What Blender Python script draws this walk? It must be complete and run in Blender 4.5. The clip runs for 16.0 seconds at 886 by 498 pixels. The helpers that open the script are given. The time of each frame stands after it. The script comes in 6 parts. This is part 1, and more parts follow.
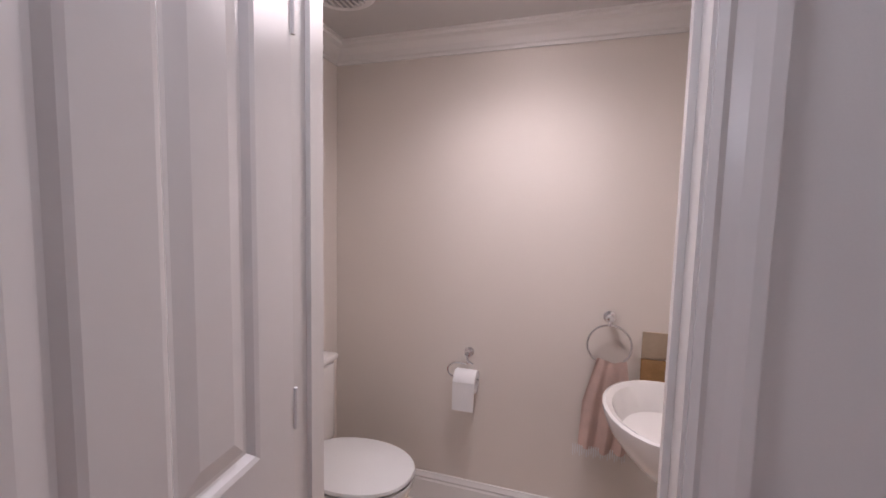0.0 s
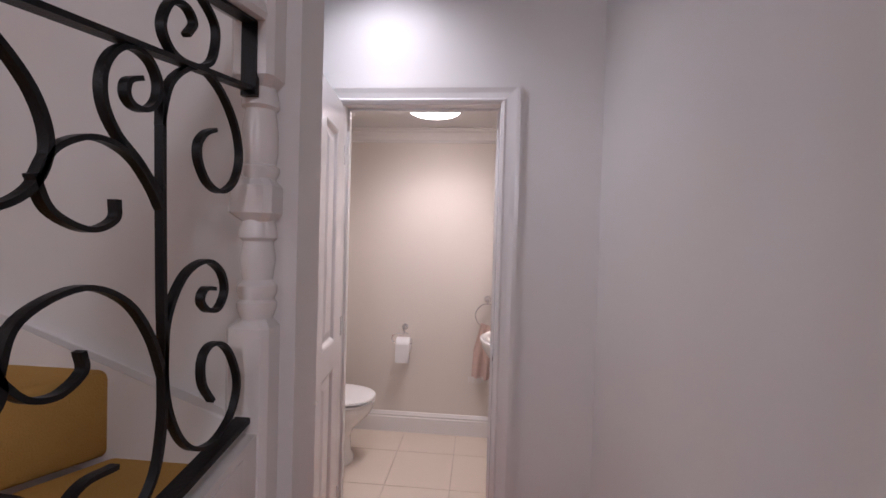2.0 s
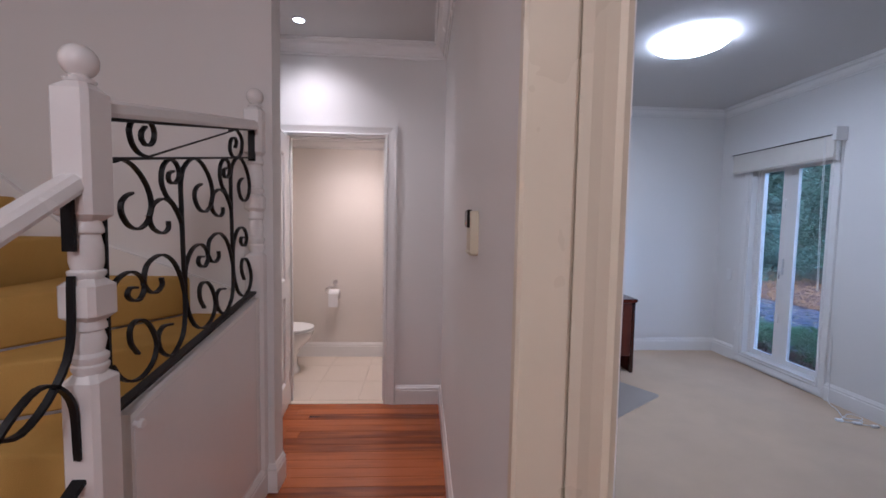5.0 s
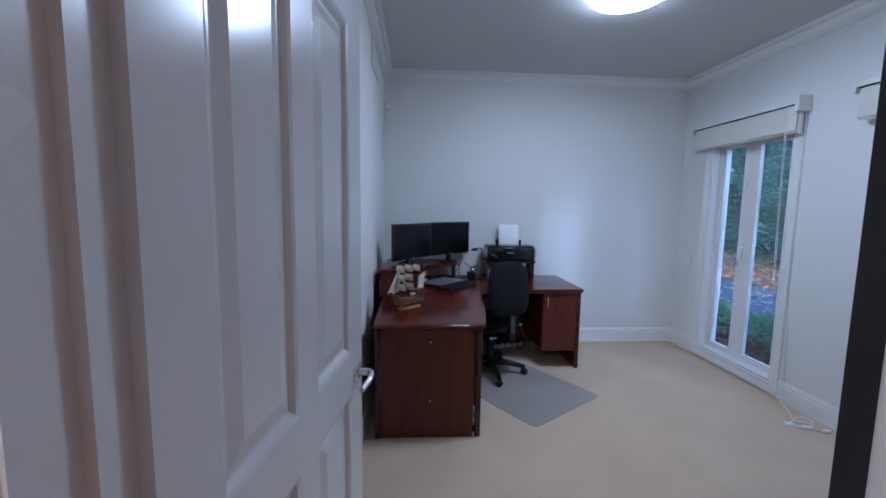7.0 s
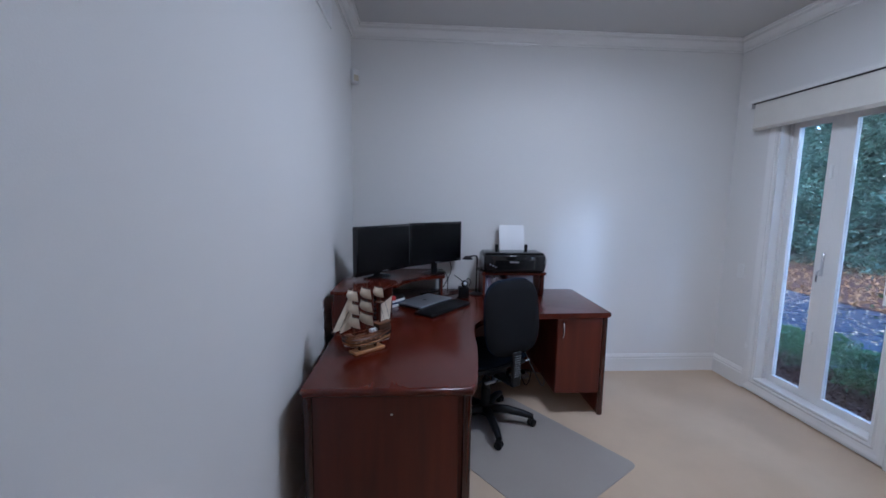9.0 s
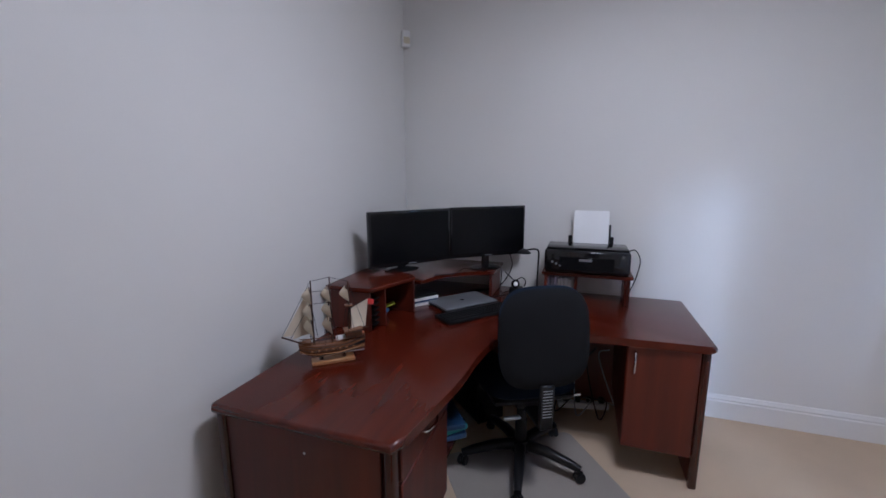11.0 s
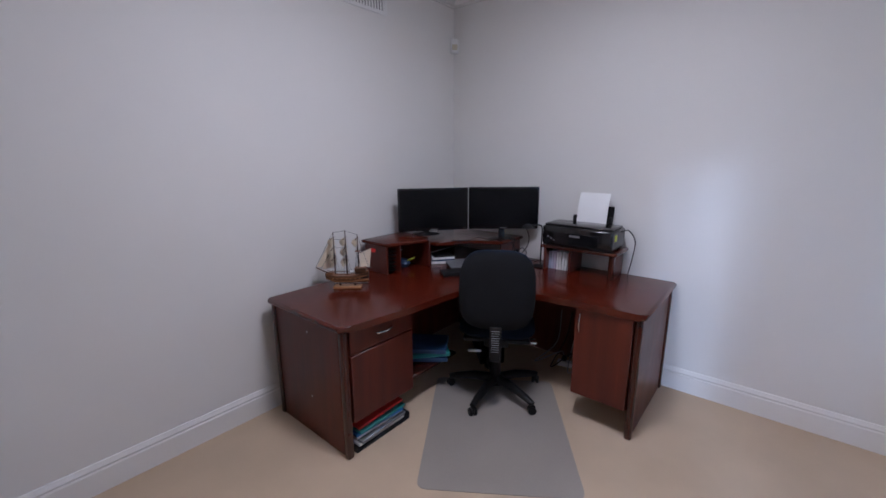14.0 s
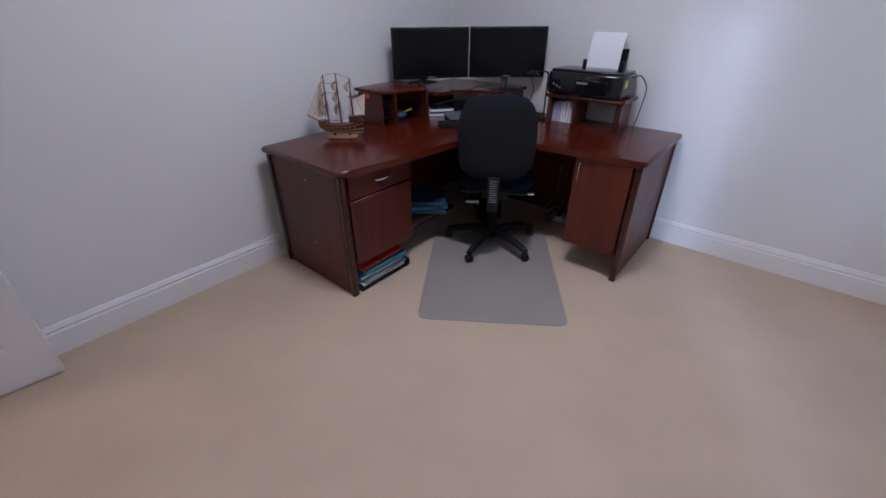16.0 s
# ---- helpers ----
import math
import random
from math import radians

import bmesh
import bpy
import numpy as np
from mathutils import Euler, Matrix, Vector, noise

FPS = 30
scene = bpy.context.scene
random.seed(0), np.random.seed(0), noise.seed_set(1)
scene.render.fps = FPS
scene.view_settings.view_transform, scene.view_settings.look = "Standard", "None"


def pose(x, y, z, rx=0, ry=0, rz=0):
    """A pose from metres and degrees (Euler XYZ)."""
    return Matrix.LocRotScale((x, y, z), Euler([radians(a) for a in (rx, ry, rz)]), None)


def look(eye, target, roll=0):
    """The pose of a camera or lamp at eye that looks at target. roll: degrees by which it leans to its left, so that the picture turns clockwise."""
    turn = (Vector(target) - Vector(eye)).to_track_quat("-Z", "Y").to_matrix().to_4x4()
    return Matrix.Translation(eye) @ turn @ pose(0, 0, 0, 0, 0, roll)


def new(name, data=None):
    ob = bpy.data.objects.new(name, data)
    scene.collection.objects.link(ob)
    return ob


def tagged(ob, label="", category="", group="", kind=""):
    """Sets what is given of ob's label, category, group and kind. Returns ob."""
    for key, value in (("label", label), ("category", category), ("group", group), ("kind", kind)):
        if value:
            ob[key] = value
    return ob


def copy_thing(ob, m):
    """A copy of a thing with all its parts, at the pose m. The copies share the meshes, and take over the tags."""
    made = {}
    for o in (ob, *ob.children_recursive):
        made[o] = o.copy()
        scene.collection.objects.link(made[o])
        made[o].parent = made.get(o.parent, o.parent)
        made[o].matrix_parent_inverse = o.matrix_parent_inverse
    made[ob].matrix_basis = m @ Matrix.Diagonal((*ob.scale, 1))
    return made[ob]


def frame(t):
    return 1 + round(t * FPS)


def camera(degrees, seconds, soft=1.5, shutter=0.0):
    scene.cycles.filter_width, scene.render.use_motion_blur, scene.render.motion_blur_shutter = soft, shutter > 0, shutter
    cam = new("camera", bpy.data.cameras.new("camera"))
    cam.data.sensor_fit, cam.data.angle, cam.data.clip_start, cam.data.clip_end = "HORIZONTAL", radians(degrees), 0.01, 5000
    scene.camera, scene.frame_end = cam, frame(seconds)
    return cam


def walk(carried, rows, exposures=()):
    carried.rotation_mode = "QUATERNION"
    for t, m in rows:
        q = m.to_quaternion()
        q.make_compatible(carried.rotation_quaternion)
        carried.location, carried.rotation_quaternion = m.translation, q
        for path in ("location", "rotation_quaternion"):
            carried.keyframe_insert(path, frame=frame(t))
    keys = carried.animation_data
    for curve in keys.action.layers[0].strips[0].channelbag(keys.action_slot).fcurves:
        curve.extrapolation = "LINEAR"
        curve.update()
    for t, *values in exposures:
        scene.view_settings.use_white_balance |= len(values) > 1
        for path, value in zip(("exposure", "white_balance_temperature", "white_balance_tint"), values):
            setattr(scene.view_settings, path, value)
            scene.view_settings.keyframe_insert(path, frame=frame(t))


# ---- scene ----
from collections import OrderedDict

# camera and walk
cam = camera(95.0, 16.0, soft=1.6)
PATH = [
    (0, (-0.765, -2.11, 1.459), (-1.355, -0.206, 1.29), 1.3),
    (0.4, (-0.724, -2.316, 1.423), (-1.194, -0.374, 1.332), 0.4),
    (0.8, (-0.674, -2.602, 1.465), (-1.024, -0.635, 1.384), 1.5),
    (1.1, (-0.696, -2.731, 1.434), (-0.945, -0.748, 1.382), 1.4),
    (1.5, (-0.655, -2.974, 1.437), (-0.861, -0.985, 1.414), 1.6),
    (2, (-0.664, -3.289, 1.453), (-0.836, -1.296, 1.419), 1.6),
    (2.5, (-0.687, -3.555, 1.436), (-0.798, -1.558, 1.409), 1.6),
    (3, (-0.646, -3.861, 1.444), (-0.703, -1.862, 1.405), 1.5),
    (3.2, (-0.647, -3.967, 1.442), (-0.678, -1.968, 1.406), 1.5),
    (5.3, (-0.172, -4.593, 1.444), (-0.062, -2.601, 1.301), 1.0),
    (5.5, (-0.087, -4.571, 1.45), (0.026, -2.58, 1.297), 1.0),
    (6, (0.137, -4.516, 1.473), (0.241, -2.527, 1.292), 0.7),
    (6.3, (0.188, -4.456, 1.466), (0.32, -2.47, 1.27), 0.9),
    (6.5, (0.296, -4.437, 1.479), (0.405, -2.451, 1.27), 0.6),
    (7, (0.337, -4.226, 1.462), (0.467, -2.242, 1.248), 0.9),
    (7.5, (0.39, -4.012, 1.464), (0.521, -2.028, 1.247), 0.9),
    (8, (0.469, -3.779, 1.453), (0.6, -1.794, 1.245), 0.9),
    (8.5, (0.522, -3.585, 1.467), (0.646, -1.601, 1.244), 0.9),
    (9, (0.531, -3.334, 1.476), (0.652, -1.353, 1.232), 0.9),
    (9.5, (0.585, -3.18, 1.492), (0.56, -1.198, 1.225), 0.6),
    (9.7, (0.688, -3.123, 1.477), (0.541, -1.145, 1.215), 0.4),
    (11.8, (1.479, -2.656, 1.49), (0.661, -0.881, 1.068), -0.4),
    (12, (1.552, -2.658, 1.489), (0.681, -0.91, 1.06), -0.5),
    (12.5, (1.721, -2.71, 1.498), (0.714, -1.038, 1.061), -0.7),
    (13, (1.948, -2.78, 1.517), (0.805, -1.2, 1.074), -0.9),
    (13.5, (2.159, -2.816, 1.521), (0.929, -1.302, 1.078), -0.8),
    (14, (2.27, -2.871, 1.525), (1.019, -1.375, 1.079), -0.3),
    (14.5, (2.308, -2.922, 1.502), (1.062, -1.442, 0.996), 0.0),
    (15, (2.309, -2.921, 1.459), (1.105, -1.483, 0.764), -0.0),
    (15.5, (2.307, -2.918, 1.422), (1.151, -1.532, 0.559), -0.1),
    (16, (2.294, -2.902, 1.391), (1.193, -1.575, 0.378), -0.1),
]
EXPOSURES = [(0.0, 2.82, 4850, 18), (0.5, 2.95, 4850, 17), (2.0, 3.06, 4900, 17), (3.2, 3.14, 5000, 16), (5.5, 2.98, 4850, 17), (6.5, 3.02, 4650, 12), (7.0, 3.04, 4620, 11), (9.0, 3.06, 4950, 13), (9.7, 3.06, 5100, 15), (12.5, 3.08, 5620, 20), (16.0, 3.12, 5430, 22)]
walk(cam, [(t, look(eye, target, roll)) for t, eye, target, roll in PATH], EXPOSURES)

# world: the blue light of dusk
world = bpy.data.worlds.new("dusk_sky")
scene.world = world
world.use_nodes = True
wn = world.node_tree
sky = wn.nodes.new("ShaderNodeTexSky")
sky.sky_type, sky.sun_disc = "NISHITA", False
sky.sun_elevation, sky.sun_rotation = radians(38), radians(209)
wn.links.new(sky.outputs["Color"], wn.nodes["Background"].inputs["Color"])
wn.nodes["Background"].inputs["Strength"].default_value = 0.15


def lamp(name, kind, m, power, colour, size=0.1, spot=None, shape=None):
    data = bpy.data.lights.new(name, kind)
    data.energy, data.color = power, colour
    if kind == "AREA":
        data.size = size
        if shape:
            data.shape = shape
    elif kind == "SUN":
        data.angle = radians(size)
    else:
        data.shadow_soft_size = size
    if spot:
        data.spot_size, data.spot_blend = radians(spot), 1.0
    ob = new(name, data)
    ob.matrix_world = m
    return ob


WARM, HALL, COOL = (1.0, 0.74, 0.53), (1.0, 0.81, 0.65), (1.0, 0.985, 0.96)
lamp("sun", "SUN", look((48, -87, 21), (0, 0, 0)), 0.30, (0.66, 0.82, 1.0), 8)
lamp("office_lamp_glow", "AREA", pose(1.61, -1.69, 2.675), 0.86, COOL, 0.42, shape="DISK")
lamp("toilet_lamp_glow", "SPOT", pose(-0.955, -0.8, 2.20), 5.4, WARM, 0.13, 160)
lamp("hall_downlight_glow", "SPOT", pose(-1.125, -1.745, 2.765), 7.2, HALL, 0.12, 150)
# unseen source for the warm light that reaches the hall from behind
lamp("unseen_entry_glow", "POINT", pose(-0.5, -5.7, 2.45), 6.2, HALL, 0.18)
# added fill for the stairs' warm light, whose real source is unknown
lamp("unseen_stair_fill", "POINT", pose(-2.6, -4.9, 2.45), 1.9, (1.0, 0.80, 0.60), 0.18)


# ---- materials ----
def material(name, colour, rough=0.5, vary=0.05, scale=6.0, fine=120.0, bump=0.0, metal=0.0, spec=0.5, by_piece=0.0, coat=0.0):
    m = bpy.data.materials.new(name)
    m.use_nodes = True
    nt = m.node_tree
    b = nt.nodes["Principled BSDF"]
    b.inputs["Metallic"].default_value = metal
    b.inputs["Specular IOR Level"].default_value = spec
    b.inputs["Coat Weight"].default_value = coat
    co = nt.nodes.new("ShaderNodeTexCoord")
    big, small = nt.nodes.new("ShaderNodeTexNoise"), nt.nodes.new("ShaderNodeTexNoise")
    for n, s in ((big, scale), (small, fine)):
        n.inputs["Scale"].default_value, n.inputs["Detail"].default_value = s, 4
        nt.links.new(co.outputs["Object"], n.inputs["Vector"])
    mix = nt.nodes.new("ShaderNodeMath")
    mix.operation = "MULTIPLY_ADD"
    nt.links.new(big.outputs["Fac"], mix.inputs[0])
    mix.inputs[1].default_value = 0.65
    sm = nt.nodes.new("ShaderNodeMath")
    sm.operation = "MULTIPLY"
    nt.links.new(small.outputs["Fac"], sm.inputs[0])
    sm.inputs[1].default_value = 0.35
    nt.links.new(sm.outputs[0], mix.inputs[2])
    last = mix.outputs[0]
    if by_piece:
        info = nt.nodes.new("ShaderNodeObjectInfo")
        add = nt.nodes.new("ShaderNodeMath")
        add.operation = "MULTIPLY_ADD"
        nt.links.new(info.outputs["Random"], add.inputs[0])
        add.inputs[1].default_value = by_piece
        nt.links.new(last, add.inputs[2])
        last = add.outputs[0]
    ramp = nt.nodes.new("ShaderNodeValToRGB")
    e = ramp.color_ramp.elements
    e[0].position, e[1].position = 0.25, 0.75 + by_piece
    e[0].color = (*[max(0, c * (1 - vary)) for c in colour], 1)
    e[1].color = (*[min(1, c * (1 + vary)) for c in colour], 1)
    nt.links.new(last, ramp.inputs["Fac"])
    nt.links.new(ramp.outputs["Color"], b.inputs["Base Color"])
    rr = nt.nodes.new("ShaderNodeMapRange")
    nt.links.new(big.outputs["Fac"], rr.inputs["Value"])
    rr.inputs["To Min"].default_value, rr.inputs["To Max"].default_value = max(0.02, rough - 0.06), min(1, rough + 0.06)
    nt.links.new(rr.outputs["Result"], b.inputs["Roughness"])
    if bump:
        bp = nt.nodes.new("ShaderNodeBump")
        bp.inputs["Strength"].default_value, bp.inputs["Distance"].default_value = bump, 0.004
        nt.links.new(small.outputs["Fac"], bp.inputs["Height"])
        nt.links.new(bp.outputs["Normal"], b.inputs["Normal"])
    return m


def wood(name, dark, light, rough, along, coat=0.3, stretch=14.0, by_piece=0.0, scale=2.2):
    """Grain drawn out along one axis: 0 x, 1 y, 2 z."""
    m = material(name, light, rough, coat=coat)
    nt = m.node_tree
    b = nt.nodes["Principled BSDF"]
    co = nt.nodes.new("ShaderNodeTexCoord")
    mp = nt.nodes.new("ShaderNodeMapping")
    s = [stretch * scale] * 3
    s[along] = scale
    mp.inputs["Scale"].default_value = s
    src = co.outputs["Object"]
    if by_piece:
        rnd_info = nt.nodes.new("ShaderNodeObjectInfo")
        off = nt.nodes.new("ShaderNodeMath")
        off.operation = "MULTIPLY"
        off.inputs[1].default_value = 37.0
        nt.links.new(rnd_info.outputs["Random"], off.inputs[0])
        shift = nt.nodes.new("ShaderNodeVectorMath")
        shift.operation = "ADD"
        nt.links.new(src, shift.inputs[0])
        nt.links.new(off.outputs[0], shift.inputs[1])
        src = shift.outputs[0]
    nt.links.new(src, mp.inputs["Vector"])
    n = nt.nodes.new("ShaderNodeTexNoise")
    n.inputs["Scale"].default_value, n.inputs["Detail"].default_value, n.inputs["Distortion"].default_value = 1.0, 8, 0.3
    nt.links.new(mp.outputs["Vector"], n.inputs["Vector"])
    last = n.outputs["Fac"]
    if by_piece:
        info = nt.nodes.new("ShaderNodeObjectInfo")
        add = nt.nodes.new("ShaderNodeMath")
        add.operation = "MULTIPLY_ADD"
        add.inputs[1].default_value = by_piece
        nt.links.new(info.outputs["Random"], add.inputs[0])
        nt.links.new(last, add.inputs[2])
        last = add.outputs[0]
    ramp = nt.nodes.new("ShaderNodeValToRGB")
    e = ramp.color_ramp.elements
    e[0].position, e[1].position = 0.3, 0.72 + by_piece
    e[0].color, e[1].color = (*dark, 1), (*light, 1)
    nt.links.new(last, ramp.inputs["Fac"])
    nt.links.new(ramp.outputs["Color"], b.inputs["Base Color"])
    return m


def glass(name):
    m = bpy.data.materials.new(name)
    m.use_nodes = True
    b = m.node_tree.nodes["Principled BSDF"]
    b.inputs["Transmission Weight"].default_value, b.inputs["Roughness"].default_value = 1.0, 0.01
    b.inputs["IOR"].default_value = 1.45
    return m


def glow(name, colour, strength):
    m = material(name, colour, 0.3)
    b = m.node_tree.nodes["Principled BSDF"]
    b.inputs["Emission Color"].default_value = (*colour, 1)
    b.inputs["Emission Strength"].default_value = strength
    return m


M_WALL = material("wall_paint", (0.74, 0.725, 0.70), 0.6, 0.025, 1.2, 220, 0.06, spec=0.3)
M_WCWALL = material("toilet_wall_paint", (0.74, 0.69, 0.63), 0.5, 0.025, 1.2, 220, 0.05, spec=0.35)
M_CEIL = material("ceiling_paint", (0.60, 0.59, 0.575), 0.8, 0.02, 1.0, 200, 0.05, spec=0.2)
M_TRIM = material("gloss_trim_paint", (0.78, 0.765, 0.74), 0.25, 0.02, 3, 60, 0.03)
M_DOOR = material("gloss_door_paint", (0.78, 0.765, 0.75), 0.22, 0.02, 3, 40, 0.04)
M_CARPET = material("beige_carpet", (0.58, 0.45, 0.32), 0.95, 0.10, 3, 260, 0.9, spec=0.1)
M_TILE = material("cream_floor_tile", (0.68, 0.59, 0.49), 0.30, 0.02, 3, 160)
M_CREAMTRIM = material("cream_gloss_trim_paint", (0.66, 0.60, 0.46), 0.28, 0.02, 3, 60, 0.03)
M_GROUT = material("tile_grout", (0.50, 0.43, 0.35), 0.9, 0.1)
M_BOARD = wood("red_gum_boards", (0.10, 0.020, 0.006), (0.44, 0.120, 0.026), 0.24, 0, 0.0, by_piece=0.5)
M_DESK_Y = wood("mahogany_laminate_long", (0.056, 0.0070, 0.0026), (0.098, 0.0126, 0.0042), 0.23, 1, 0.0, 12.0, scale=1.3)
M_DESK_Z = wood("mahogany_laminate_upright", (0.058, 0.0078, 0.0031), (0.120, 0.0165, 0.0056), 0.38, 2, 0.0, 11.0, scale=1.2)
M_DESK_EDGE = wood("mahogany_edge", (0.022, 0.0040, 0.0020), (0.060, 0.010, 0.0045), 0.25, 2, 0.2, scale=1.2)
M_DARKWOOD = wood("dark_stained_timber", (0.008, 0.004, 0.003), (0.022, 0.010, 0.007), 0.45, 2, 0.1)
M_BLACK = material("black_plastic", (0.007, 0.007, 0.008), 0.4, 0.15, 10, 200, 0.05, spec=0.25)
M_GLOSSBLACK = material("gloss_black_plastic", (0.008, 0.008, 0.009), 0.12, 0.1)
M_SCREEN = material("switched_off_screen", (0.004, 0.004, 0.005), 0.25, 0.05, spec=0.2)
M_FABRIC = material("charcoal_chair_fabric", (0.011, 0.0115, 0.013), 0.95, 0.2, 8, 500, 0.6, spec=0.15)
M_BLUEFABRIC = material("navy_chair_fabric", (0.009, 0.016, 0.030), 0.95, 0.2, 8, 500, 0.6, spec=0.15)
M_MAT = material("frosted_vinyl_mat", (0.33, 0.295, 0.26), 0.40, 0.08, 3, 150, 0.3)
M_CHROME = material("chrome", (0.72, 0.72, 0.74), 0.12, 0.03, metal=1.0)
M_SATIN = material("satin_nickel", (0.60, 0.60, 0.61), 0.28, 0.05, metal=1.0)
M_IRON = material("black_wrought_iron", (0.006, 0.006, 0.007), 0.42, 0.3, 20, 200, 0.2, spec=0.25)
M_STAIR = material("ochre_stair_carpet", (0.56, 0.35, 0.095), 0.95, 0.12, 5, 300, 0.8, spec=0.1)
M_CERAMIC = material("white_ceramic", (0.82, 0.80, 0.77), 0.12, 0.015, coat=0.5)
M_PAPER = material("white_paper", (0.82, 0.82, 0.82), 0.8, 0.03)
M_TOWEL = material("dusty_pink_towel", (0.62, 0.47, 0.41), 0.98, 0.12, 20, 400, 0.9, spec=0.1)
M_WHITEPL = material("white_plastic", (0.76, 0.755, 0.74), 0.4, 0.02)
M_CREAMPL = material("aged_cream_plastic", (0.58, 0.52, 0.38), 0.45, 0.04)
M_BLIND = material("cream_blind_fabric", (0.66, 0.63, 0.57), 0.8, 0.05, 8, 300, 0.2)
M_GLASS = glass("window_glass")
M_LAMP = glow("opal_lamp_glass", (1.0, 0.985, 0.96), 4.4)
M_LAMPWC = glow("warm_opal_lamp_glass", (1.0, 0.74, 0.53), 1.85)
M_LAMPHALL = glow("unseen_hall_lamp_glass", (1.0, 0.81, 0.65), 1.5)
M_LED = glow("downlight_lens", (1.0, 0.90, 0.78), 3.1)
M_GREY = material("grey_metal", (0.30, 0.31, 0.32), 0.35, 0.05, metal=0.6)
M_SILVER = material("silver_laptop_lid", (0.27, 0.28, 0.30), 0.35, 0.04, metal=0.5)
M_SAIL = material("canvas_sail", (0.72, 0.63, 0.49), 0.9, 0.10, 20, 300, 0.3)
M_HULL = wood("ship_timber", (0.10, 0.035, 0.014), (0.34, 0.14, 0.05), 0.4, 0, 0.2)
M_HULLDARK = wood("dark_ship_timber", (0.03, 0.012, 0.006), (0.10, 0.04, 0.016), 0.45, 0, 0.2)
M_PINE = wood("ship_stand_timber", (0.30, 0.14, 0.05), (0.50, 0.25, 0.10), 0.45, 0, 0.1)
M_RED = material("red_plastic", (0.55, 0.03, 0.025), 0.4, 0.1)
M_TEAL = material("teal_folder", (0.02, 0.20, 0.20), 0.45, 0.1)
M_BLUE = material("blue_folder", (0.03, 0.16, 0.42), 0.4, 0.1)
M_NAVY = material("navy_folder", (0.02, 0.06, 0.14), 0.5, 0.1)
M_YELLOW = material("yellow_label", (0.55, 0.60, 0.05), 0.5, 0.05)
M_SPLASH = material("beige_splash_tile", (0.42, 0.34, 0.24), 0.3, 0.12, 12, 80)
M_SPLASH2 = material("brown_border_tile", (0.36, 0.22, 0.09), 0.3, 0.25, 25, 90)
M_DARKGLASS = material("dark_door_glass", (0.01, 0.011, 0.012), 0.06, 0.1)
# the blue in this base colour stands in for reflected sky
M_ASPHALT = material("wet_asphalt", (0.042, 0.060, 0.100), 0.28, 0.2, 4, 200, 0.4)
M_SOIL = material("bark_mulch", (0.080, 0.038, 0.026), 0.95, 0.4, 8, 90, 1.0)
M_LEAFLITTER = material("fallen_leaves", (0.27, 0.15, 0.065), 0.85, 0.35, 30, 100, by_piece=0.0)
M_PALELEAF = material("pale_fallen_leaves", (0.50, 0.42, 0.27), 0.7, 0.3, 30, 100)
M_HEDGE = material("hedge_leaves", (0.070, 0.155, 0.052), 0.6, 0.45, 25, 90)
M_CONIFER = material("conifer_leaves", (0.055, 0.116, 0.080), 0.65, 0.5, 10, 60)
M_BARK = material("tree_bark", (0.09, 0.07, 0.055), 0.95, 0.3, 10, 60, 1.0)
M_FASCIA = material("white_outside_paint", (0.72, 0.73, 0.75), 0.5, 0.03)


# ---- builders ----
def finish(bm, name, mat, smooth=False):
    me = bpy.data.meshes.new(name)
    bmesh.ops.recalc_face_normals(bm, faces=bm.faces[:])
    bm.to_mesh(me)
    bm.free()
    for m in mat if isinstance(mat, (list, tuple)) else (mat,):
        me.materials.append(m)
    if smooth:
        for p in me.polygons:
            p.use_smooth = True
        me.set_sharp_from_angle(angle=radians(38))
    return me


def structure(name, bm, mat, label="", category="", smooth=False):
    return tagged(new(name, finish(bm, name, mat, smooth)), label, category, kind="structure")


def thing(name, m, label, category, group=""):
    ob = new(name)
    ob.empty_display_size = 0.05
    ob.matrix_world = m
    return tagged(ob, label, category, group)


def part(name, bm, mat, parent, label="", smooth=True):
    ob = new(name, finish(bm, name, mat, smooth))
    ob.parent = parent
    return tagged(ob, label)


def single(name, bm, mat, m, label, category, group="", smooth=True):
    ob = new(name, finish(bm, name, mat, smooth))
    ob.matrix_world = m
    return tagged(ob, label, category, group)


def box(bm, x0, x1, y0, y1, z0, z1, bevel=0.0, m=None, segments=1):
    made = bmesh.ops.create_cube(bm, size=1.0)["verts"]
    for v in made:
        v.co = Vector(((x0 + x1) / 2 + v.co.x * (x1 - x0), (y0 + y1) / 2 + v.co.y * (y1 - y0), (z0 + z1) / 2 + v.co.z * (z1 - z0)))
    if bevel:
        edges = {e for v in made for e in v.link_edges}
        out = bmesh.ops.bevel(bm, geom=list(edges), offset=bevel, segments=segments, affect="EDGES", profile=0.5)
        made = list({v for f in out["faces"] for v in f.verts} | {v for v in made if v.is_valid})
    if m is not None:
        for v in made:
            v.co = m @ v.co
    return bm


def boxes(*rows, bevel=0.0):
    bm = bmesh.new()
    for r in rows:
        box(bm, *r, bevel=bevel)
    return bm


def one(*r, bevel=0.003, m=None, segments=1):
    return box(bmesh.new(), *r, bevel=bevel, m=m, segments=segments)


